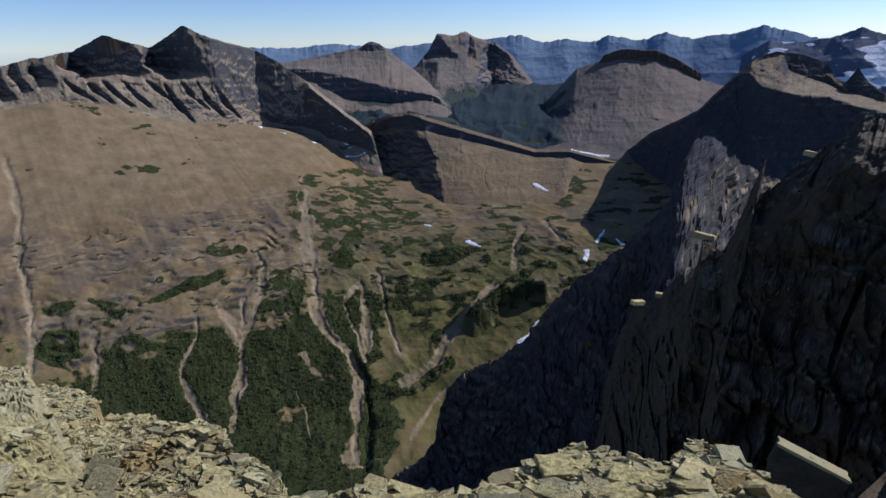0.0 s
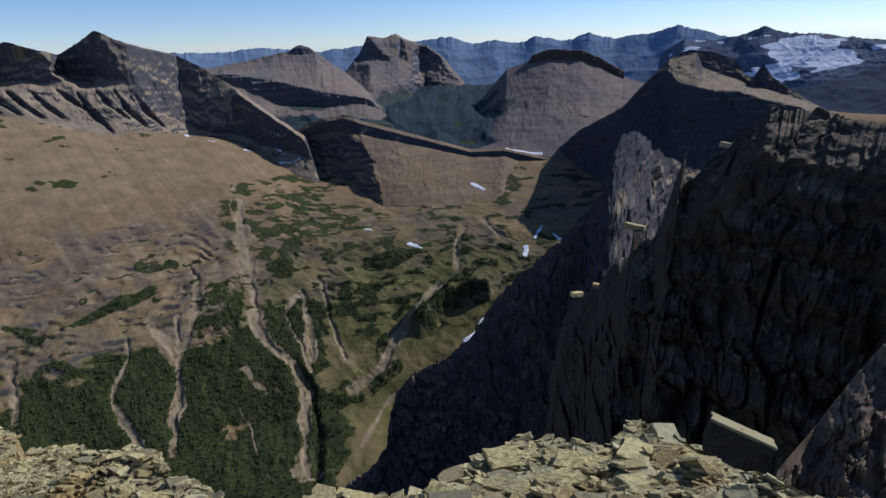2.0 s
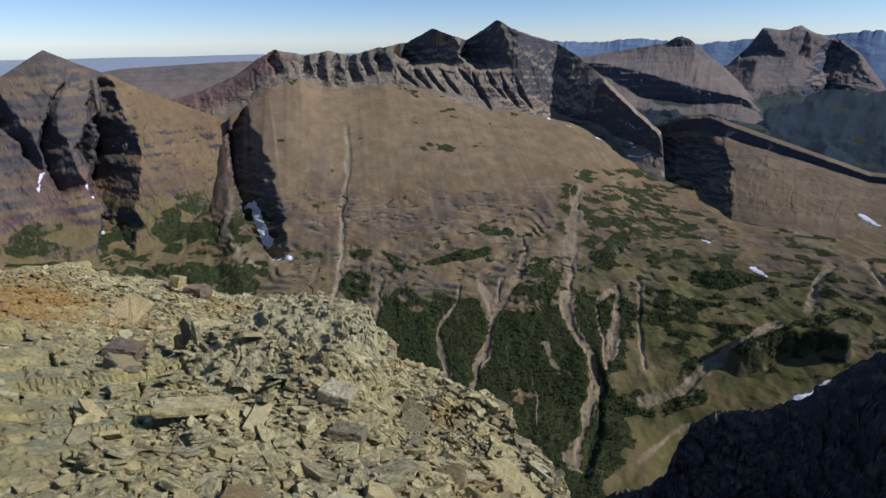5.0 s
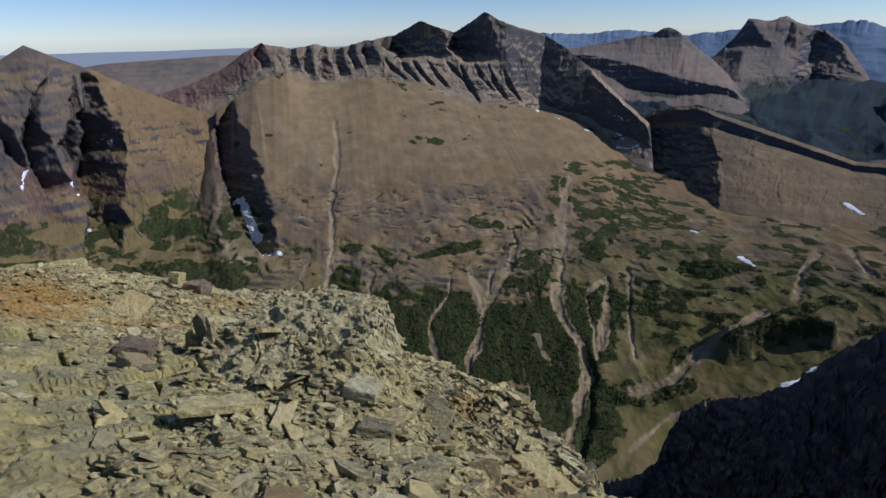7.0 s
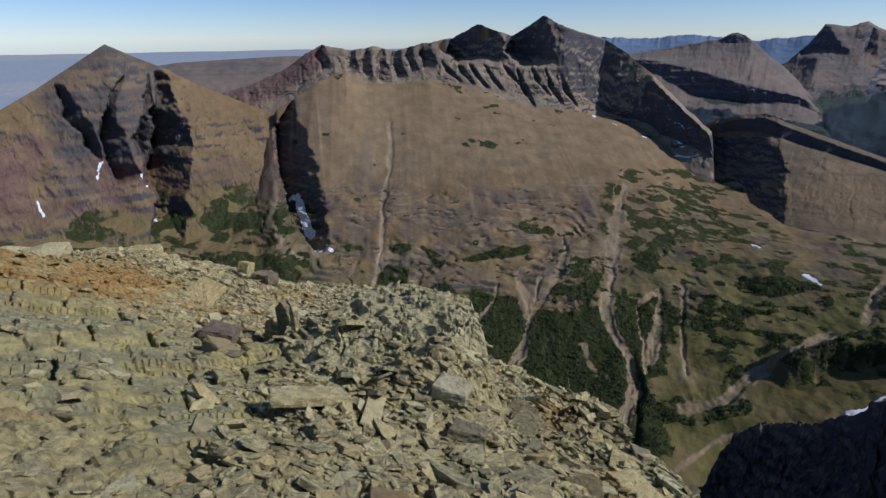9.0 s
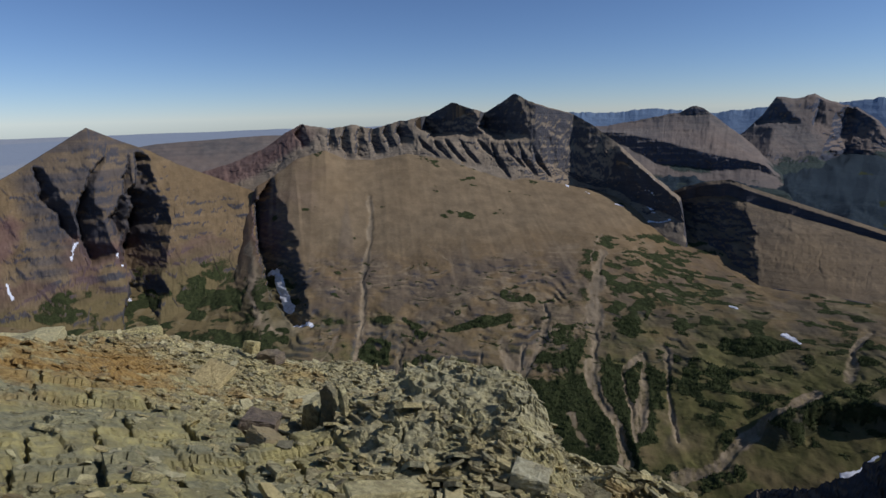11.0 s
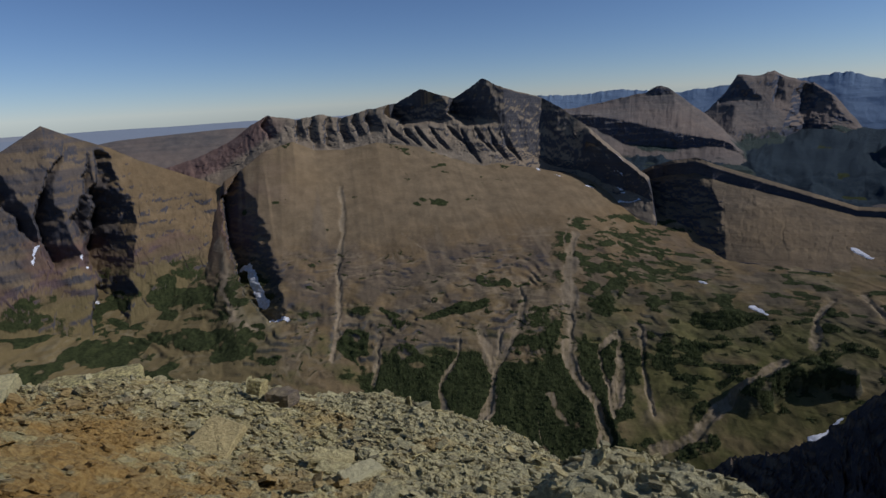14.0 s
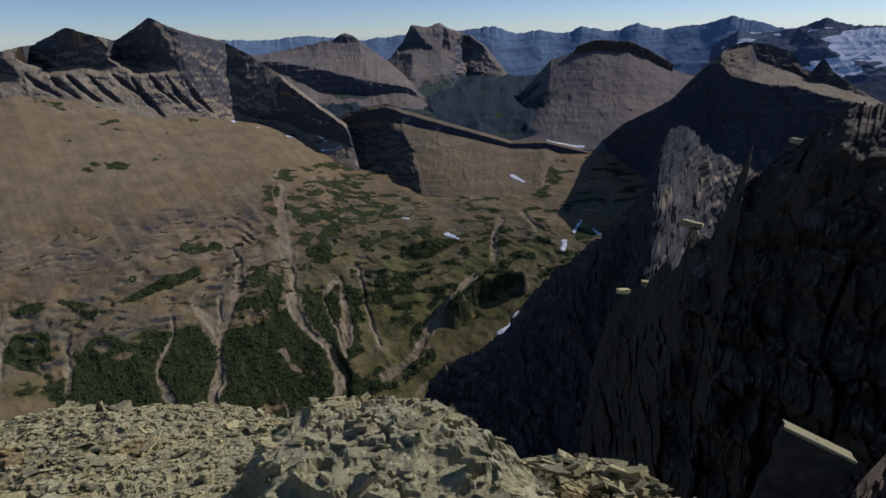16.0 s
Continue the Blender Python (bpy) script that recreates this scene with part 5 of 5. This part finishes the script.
def shard_mesh(name, rng, length, breadth, thick, sides=6):
    """A split piece of slate: an uneven polygon plate with skewed edges."""
    bm = bmesh.new()
    ring = []
    turn = rng.random() * 6.28
    for k in range(sides):
        a = turn + (k + rng.uniform(-0.3, 0.3)) / sides * 6.283
        s = rng.uniform(0.72, 1.05)
        ring.append((math.cos(a) * length * 0.5 * s, math.sin(a) * breadth * 0.5 * s))
    tip = [rng.uniform(-0.3, 0.3) * thick for _ in range(4)]
    lo = [bm.verts.new((px * rng.uniform(0.92, 1.06), py * rng.uniform(0.92, 1.06), -thick * 0.5 + px / length * tip[2])) for px, py in ring]
    hi = [bm.verts.new((px, py, thick * 0.5 + px / length * tip[0] + py / breadth * tip[1])) for px, py in ring]
    bm.faces.new(hi)
    bm.faces.new(lo[::-1])
    for k in range(sides):
        j = (k + 1) % sides
        bm.faces.new((lo[k], lo[j], hi[j], hi[k]))
    bmesh.ops.recalc_face_normals(bm, faces=bm.faces)
    me = bpy.data.meshes.new(name)
    bm.to_mesh(me)
    bm.free()
    return me


# ---- loose stones on the ledge ----
rng = random.Random(4)
SHARDS = []
for k in range(26):
    size = rng.uniform(0.7, 1.2)
    me = shard_mesh("shard", rng, size, size * rng.uniform(0.45, 0.85), size * rng.uniform(0.06, 0.18), rng.choice((4, 4, 5, 6)))
    me.materials.append(RUSTY if k % 9 == 5 else SLATE if k % 3 else STONE)
    SHARDS.append(me)


def surface_at(px, py):
    return float(ledge_surface(np.array([[px]]), np.array([[py]]))[0, 0])


def lie(px, py, sink, turn, tip, lean):
    """A pose on the ledge: follows its slope, then turns and tips."""
    return Matrix.Translation((px, py, surface_at(px, py) + sink)) @ Euler((math.atan(-0.45) * (py > 0.3) + radians(tip), radians(lean), 0)).to_matrix().to_4x4() @ Matrix.Rotation(radians(turn), 4, "Z")


def edge_y(px):
    return float(np.interp(px, *np.array(EDGE).T))


placed = 0
while placed < 290:
    px = rng.uniform(-8.5, 2.2)
    py = edge_y(px) - abs(rng.gauss(0, 1.5)) + 0.02
    if py < 0.6 or math.hypot(px, py) > 8.5 or abs(px) + abs(py) < 1.4:
        continue
    if float(bedrock(np.array([px]), np.array([py]))[0]) > 0.3 and rng.random() < 0.9:
        continue
    size = rng.choice((0.12, 0.14, 0.17, 0.2, 0.24, 0.28, 0.32)) * rng.uniform(0.8, 1.2)
    ob = new("shard", rng.choice(SHARDS))
    ob.matrix_basis = lie(px, py, size * 0.04, rng.uniform(0, 360), rng.gauss(3, 13), rng.gauss(0, 13)) @ Matrix.Diagonal((size, size, size, 1))
    ob.parent = ledge
    placed += 1


def splinters(name, count, seed, small, large, spread, tilt, k=5, thick_of=(0.05, 0.2), reach=2.6):
    """Broken slate, too much to count: flat angular pieces of many sizes, tipped this way and that."""
    g = np.random.default_rng(seed)
    px = g.uniform(-13, 3.0, count * 3)
    ey = np.interp(px, *np.array(EDGE).T)
    py = ey - np.abs(g.normal(0, reach, count * 3)) + 0.05
    thin = (1 - 0.85 * outcrop(px, py)) * (1 - 0.6 * pavement(px, py)) * (0.4 + 0.6 * smooth(-0.25, 0.2, fbm(stack(px, py, 0 * px) / 0.9, 3, 66)))
    ok = (py > 0.2) & (np.abs(px) + np.abs(py) > 1.2) & (g.random(count * 3) < thin)
    px, py = px[ok][:count], py[ok][:count]
    m = len(px)
    pz = ledge_surface(px[:, None], py[:, None])[:, 0]
    size = np.clip(small * np.exp(g.normal(0.38, spread, m)), small * 0.5, large * g.uniform(0.5, 1, m))
    k = 5
    ang = (np.arange(k)[None, :] + g.uniform(-0.35, 0.35, (m, k))) / k * 6.283 + g.uniform(0, 6.28, (m, 1))
    rad = g.uniform(0.65, 1.1, (m, k))
    ratio, thick = g.uniform(0.4, 0.95, (m, 1)), g.uniform(*thick_of, (m, 1))
    lx, ly = np.cos(ang) * rad, np.sin(ang) * rad * ratio
    flat = np.stack([lx, ly, 0 * lx], -1)
    ring = np.concatenate([flat * 0.97 + np.stack([0 * lx, 0 * lx, -thick + 0 * lx], -1), flat + np.stack([0 * lx, 0 * lx, thick * (1 + lx * 0.3)], -1)], 1)
    tx, ty, tz = g.normal(-0.42, tilt, m), g.normal(0, tilt, m), g.uniform(0, 6.28, m)
    cz, sz, cx, sx, cy, sy = np.cos(tz), np.sin(tz), np.cos(tx), np.sin(tx), np.cos(ty), np.sin(ty)
    one, nul = np.ones(m), np.zeros(m)
    rz = np.stack([np.stack([cz, -sz, nul], -1), np.stack([sz, cz, nul], -1), np.stack([nul, nul, one], -1)], 1)
    rx = np.stack([np.stack([one, nul, nul], -1), np.stack([nul, cx, -sx], -1), np.stack([nul, sx, cx], -1)], 1)
    ry = np.stack([np.stack([cy, nul, sy], -1), np.stack([nul, one, nul], -1), np.stack([-sy, nul, cy], -1)], 1)
    verts = np.einsum("mij,mkj->mki", rx @ ry @ rz, ring) * size[:, None, None] + np.stack([px, py, pz + size * 0.12], -1)[:, None, :]
    base = (np.arange(m) * 2 * k)[:, None]
    tops = base + k + np.arange(k)[None, :]
    sides = np.stack([base + np.arange(k), base + (np.arange(k) + 1) % k, base + k + (np.arange(k) + 1) % k, base + k + np.arange(k)], -1).reshape(-1, 4)
    me = bpy.data.meshes.new(name)
    me.vertices.add(m * 2 * k)
    me.vertices.foreach_set("co", verts.astype(np.float32).ravel())
    loops = np.concatenate([tops.ravel(), sides.ravel()]).astype(np.int32)
    starts = np.concatenate([np.arange(m) * k, m * k + np.arange(len(sides)) * 4]).astype(np.int32)
    me.loops.add(len(loops))
    me.loops.foreach_set("vertex_index", loops)
    me.polygons.add(len(starts))
    me.polygons.foreach_set("loop_start", starts)
    me.polygons.foreach_set("use_smooth", np.zeros(len(starts), bool))
    me.attributes.new("rust", "FLOAT", "POINT").data.foreach_set("value", np.repeat(ledge_stain(px, py), 2 * k).astype(np.float32))
    me.update(calc_edges=True)
    return me


gravel = part("gravel", splinters("gravel", 40000, 3, 0.018, 0.08, 0.6, 0.24), SLATE)
tagged(gravel, "loose splinters and gravel of grey-green slate", "gravel", kind="stuff")
rubble = part("rubble", splinters("rubble", 7000, 11, 0.040, 0.17, 0.5, 0.34, 4, (0.05, 0.2), 2.3), SLATE)
tagged(rubble, "angular slate rubble in grey, tan and olive", "rubble", kind="stuff")


# ---- stones that stand out ----
def slab_mesh(name, corners, thick, skew=0.04, seed=1):
    """A plate with the given outline, its top a little uneven and its edges broken back."""
    g = random.Random(seed)
    bm = bmesh.new()
    out = []
    for a, b in zip(corners, corners[1:] + corners[:1]):
        out.append(Vector((*a, 0)))
        out.append(Vector((*a, 0)).lerp(Vector((*b, 0)), g.uniform(0.4, 0.6)) * g.uniform(0.93, 1.02))
    mid = sum(out, Vector()) / len(out)
    reach = max((v - mid).length for v in out)
    uneven = min(thick, reach * 0.6)
    rings = []
    for lift, shrink in ((-0.5, 0.94), (-0.15, 1.0), (0.38, 1.0), (0.5, 0.95)):
        rings.append([bm.verts.new(mid + (v - mid) * (shrink * g.uniform(0.985, 1.015)) + Vector((0, 0, thick * lift + g.uniform(-skew, skew) * uneven))) for v in out])
    for lo, hi in zip(rings[:-1], rings[1:]):
        for k in range(len(out)):
            j = (k + 1) % len(out)
            bm.faces.new((lo[k], lo[j], hi[j], hi[k]))
    peak = bm.verts.new(mid + Vector((0, 0, thick * 0.53)))
    base = bm.verts.new(mid - Vector((0, 0, thick * 0.52)))
    for k in range(len(out)):
        j = (k + 1) % len(out)
        bm.faces.new((rings[-1][k], rings[-1][j], peak))
        bm.faces.new((rings[0][j], rings[0][k], base))
    bmesh.ops.subdivide_edges(bm, edges=bm.edges[:], cuts=2, use_grid_fill=True)
    for v in bm.verts:
        v.co += noise.noise_vector(v.co * (5 / reach) + Vector((seed, 0, 0))) * uneven * 0.12 + noise.noise_vector(v.co * (17 / reach)) * uneven * 0.05
    bmesh.ops.recalc_face_normals(bm, faces=bm.faces)
    me = bpy.data.meshes.new(name)
    bm.to_mesh(me)
    bm.free()
    return me


def slab(name, label, material, px, py, corners, thick, turn=0, tip=0, lean=0, lift=0.0, seed=1, group=""):
    me = slab_mesh(name, corners, thick, seed=seed)
    me.materials.append(material)
    ob = new(name, me)
    ob.matrix_basis = lie(px, py, lift, turn, tip, lean)
    return tagged(ob, label, "rock", group)


def quad(a, b):
    return [(-a, -b), (a, -b * 0.9), (a * 0.94, b), (-a * 0.9, b * 0.95)]


slab("tan_boulder", "flat tan boulder tilted up on slate rubble", TAN, -8.3, 4.1, [(-0.30, -0.22), (0.26, -0.26), (0.32, 0.16), (-0.10, 0.26)], 0.12, 25, 44, 16, 0.16, 2)
slab("pale_block", "whitish weathered block of slate among rubble", PALE, -2.72, 2.45, [(-0.12, -0.09), (0.11, -0.1), (0.13, 0.08), (-0.09, 0.11)], 0.09, 20, 16, 10, 0.02, 12)
slab("long_slab", "long narrow slab of grey slate lying on gravel", SLATE, -3.22, 1.70, quad(0.23, 0.075), 0.06, 60, 6, 4, 0.09, 3)
slab("slate_plate", "smooth grey slate plate leaning on other stones", SLATE, -2.95, 1.95, quad(0.17, 0.06), 0.025, 118, 8, 16, 0.03, 4, "slate plates")
slab("slate_plate", "smooth grey slate plate lying on gravel", SLATE, -2.62, 1.62, quad(0.13, 0.085), 0.022, 60, 6, 10, 0.015, 5, "slate plates")
slab("slate_plate", "broad grey slate plate lying on gravel", SLATE, -1.98, 2.05, quad(0.14, 0.09), 0.03, 70, 12, -10, 0.02, 6, "slate plates")
slab("slate_plate", "upright grey slate plate wedged in rubble", SLATE, -2.5, 2.95, quad(0.17, 0.10), 0.05, 75, 50, 5, 0.1, 7, "slate plates")
slab("slate_plate", "upright grey slate plate wedged in rubble", SLATE, -2.38, 2.86, quad(0.13, 0.10), 0.04, 85, 58, 15, 0.09, 8, "slate plates")
slab("slate_plate", "dark slate plate overhanging the edge", SLATE, -1.5, 2.75, quad(0.24, 0.11), 0.05, -30, 14, 6, 0.05, 9, "slate plates")
slab("block_stone", "squat brown-grey block of slate", SLATE, -2.45, 2.22, quad(0.115, 0.08), 0.12, 20, 10, 0, 0.06, 10)
for k, (px, py, a, b, tip) in enumerate(((-4.74, 2.64, 0.10, 0.19, 112), (-4.60, 2.66, 0.04, 0.15, 106), (-4.37, 2.50, 0.08, 0.18, 114), (-4.25, 2.46, 0.035, 0.17, 108), (-4.17, 2.44, 0.03, 0.13, 104))):
    slab("standing_slate", "slate standing on edge above a dark pit", SLATE, px, py, [(-a, -b), (a, -b), (a * 0.8, b * 0.7), (a * 0.1, b * 1.05), (-a * 0.9, b * 0.6)], 0.05, 4 * k - 8, tip, 4 - 3 * k, 0.10, 20 + k, "standing slates")
slab("plum_block", "plum-brown block among slate rubble", PLUM, -4.75, 2.15, quad(0.13, 0.11), 0.13, 30, 12, 10, 0.06, 30, "plum blocks")
slab("plum_block", "plum-brown block among slate rubble", PLUM, -4.45, 1.95, quad(0.12, 0.10), 0.11, -20, -6, 12, 0.05, 31, "plum blocks")
slab("plum_boulder", "dark plum boulder at the ledge's rim", PLUM, -8.95, 5.75, [(-0.2, -0.15), (0.16, -0.18), (0.22, 0.08), (0.02, 0.2), (-0.2, 0.1)], 0.2, 20, 15, 0, 0.10, 32)
slab("rim_stone", "small upright tan stone on the rim", STONE, -9.2, 5.55, quad(0.11, 0.10), 0.2, 10, 5, 0, 0.26, 33)
slab("rusty_stone", "small orange-stained stone in gravel", RUSTY, -2.25, 1.25, quad(0.09, 0.06), 0.05, 40, 0, 0, 0.02, 34)
for k, (px, py, a, turn) in enumerate(((-7.0, 4.55, 0.24, 30), (-6.35, 4.2, 0.22, 70), (-5.6, 3.5, 0.2, 100), (-6.8, 4.35, 0.2, 20))):
    slab("layered_block", "layered grey slate block at a slant", SLATE, px, py, quad(a, a * 0.5), a * 0.55, turn, 18, 10, a * 0.2, 40 + k, "layered blocks")
for k, (px, py, a, b, turn, tip) in enumerate(((0.85, 3.2, 0.30, 0.17, 10, 26), (1.3, 2.95, 0.27, 0.15, -25, 30), (1.05, 2.7, 0.22, 0.13, 20, 18), (1.75, 3.05, 0.24, 0.14, 50, 22), (0.3, 2.6, 0.2, 0.12, 0, 30), (2.0, 2.7, 0.2, 0.12, 40, 14), (-0.35, 2.85, 0.18, 0.12, -20, 24), (2.15, 3.3, 0.22, 0.12, 75, 30), (0.7, 2.75, 0.19, 0.11, -40, 20), (1.5, 2.55, 0.17, 0.1, 15, 12))):
    slab("rim_slab", "pale slate slab on the sunlit rim", STONE, px, py, quad(a * 0.75, b * 0.8), 0.07, turn, tip * 0.55, 8 - 5 * (k % 3), 0.02, 50 + k, "rim slabs")
slab("outcrop_block", "grey-green lichened outcrop block with a square edge", STONE, -11.1, 4.35, [(-0.62, -0.42), (0.6, -0.45), (0.63, 0.4), (-0.6, 0.44)], 0.9, 57, 24, 0, -0.42, 60, "outcrop blocks")
slab("outcrop_block", "rust-stained outcrop block at the ledge's end", STONE, -12.2, 2.75, [(-1.05, -0.7), (1.0, -0.72), (1.06, 0.6), (-1.0, 0.66)], 1.0, 58, 22, 0, -0.42, 61, "outcrop blocks")
# a great block on the crest of the near cliff
blk = slab_mesh("cliff_block", [(-4.4, -2.5), (4.2, -2.8), (4.6, 2.1), (-3.8, 2.4)], 4.2, seed=91)
# dark rock puts the shade on the sides into the colour
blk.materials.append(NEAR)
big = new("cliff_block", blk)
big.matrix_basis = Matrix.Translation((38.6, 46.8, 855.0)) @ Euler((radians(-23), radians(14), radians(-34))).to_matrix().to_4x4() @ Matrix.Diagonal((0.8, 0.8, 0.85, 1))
tagged(big, "huge flat-topped block, sunlit top and shaded sides put into its colours", "boulder")
# the pale stone of this thin plate paints the sun on the top
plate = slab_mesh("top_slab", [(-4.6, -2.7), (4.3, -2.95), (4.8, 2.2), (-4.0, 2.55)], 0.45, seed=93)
top = part("top_slab", plate, STONE, big, "thin top slab, its pale colour painting the sunlit top")
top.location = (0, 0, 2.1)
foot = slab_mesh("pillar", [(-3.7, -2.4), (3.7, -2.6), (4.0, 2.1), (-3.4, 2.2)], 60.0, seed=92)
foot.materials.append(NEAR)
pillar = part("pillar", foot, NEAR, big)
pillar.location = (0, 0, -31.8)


# pale blocks added on the near cliff's crest, standing in for sunlit pinnacle tops
NEAR_POINTS = SURFACES[-2][0].reshape(-1, 3)
NEAR_BEARING, NEAR_RISE, _ = bearing_of(NEAR_POINTS)
for k, (a, w) in enumerate(((26.6, 2.8), (23.3, 2.6), (21.3, 3.0), (34.0, 2.0))):
    beside = np.nonzero(np.abs(NEAR_BEARING - a) < 0.35)[0]
    seat = NEAR_POINTS[beside[np.argmax(NEAR_RISE[beside])]]
    me = slab_mesh("crest_boulder", [(-w, -w * 0.45), (w * 0.8, -w * 0.5), (w, w * 0.4), (-w * 0.7, w * 0.5)], w * 0.55, seed=95 + k)
    me.materials.append(TAN)
    ob = new("crest_boulder", me)
    ob.matrix_basis = Matrix.Translation(seat.tolist()) @ Euler((radians(-8), radians(9), radians(-a + 20 * (k % 3)))).to_matrix().to_4x4()
    tagged(ob, "added pale block standing in for a sunlit pinnacle top", "boulder", "crest boulders")


# ---- woods on the valley floor: small firs, too many to count ----
def firs(count, seed):
    g = np.random.default_rng(seed)
    p = GROUND.reshape(-1, 3)
    az, el, r = bearing_of(p)
    pool = np.nonzero((WOOD_MASK.ravel() > 0.6) & (r > 880) & (r < 1560) & (az > -50) & (az < 16))[0]
    at = p[g.choice(pool, count)] + np.stack([g.uniform(-3, 3, count), g.uniform(-3, 3, count), np.zeros(count)], -1)
    tall = g.uniform(3, 7.5, count)
    wide = tall * g.uniform(0.2, 0.32, count)
    k = 5
    ang = np.arange(k)[None, :] / k * 6.283 + g.uniform(0, 6.28, (count, 1))
    rows = []
    for low, span, top in ((-0.05, 1.0, 0.62), (0.38, 0.62, 1.0)):
        reach = wide[:, None] * span * g.uniform(0.75, 1.2, (count, k))
        rim = np.stack([np.cos(ang) * reach, np.sin(ang) * reach, low * tall[:, None] + 0 * ang], -1)
        tip = np.stack([0 * tall, 0 * tall, tall * top], -1)[:, None, :]
        rows.append(np.concatenate([rim, tip], 1))
    verts = (np.concatenate(rows, 1) + at[:, None, :]).reshape(-1, 3)
    n = 2 * (k + 1)
    base = (np.arange(count) * n)[:, None]
    tris = np.concatenate([np.stack([base + o + np.arange(k), base + o + (np.arange(k) + 1) % k, base + o + k + 0 * np.arange(k)], -1).reshape(-1, 3) for o in (0, k + 1)])
    me = bpy.data.meshes.new("fir_wood")
    me.vertices.add(len(verts))
    me.vertices.foreach_set("co", verts.astype(np.float32).ravel())
    me.loops.add(tris.size)
    me.loops.foreach_set("vertex_index", tris.astype(np.int32).ravel())
    me.polygons.add(len(tris))
    me.polygons.foreach_set("loop_start", np.arange(0, tris.size, 3, dtype=np.int32))
    me.update(calc_edges=True)
    return me


def needle_green():
    n = Nodes("fir_needles")
    isle = n.node("ShaderNodeNewGeometry", 8)
    c = n.mix(isle, (0.024, 0.036, 0.013), (0.072, 0.088, 0.030))
    return n.done(c, 0.9, None, 0.1)


tagged(part("fir_wood", firs(16000, 8), needle_green()), "dark green fir woods on the valley floor", "woods", kind="stuff")
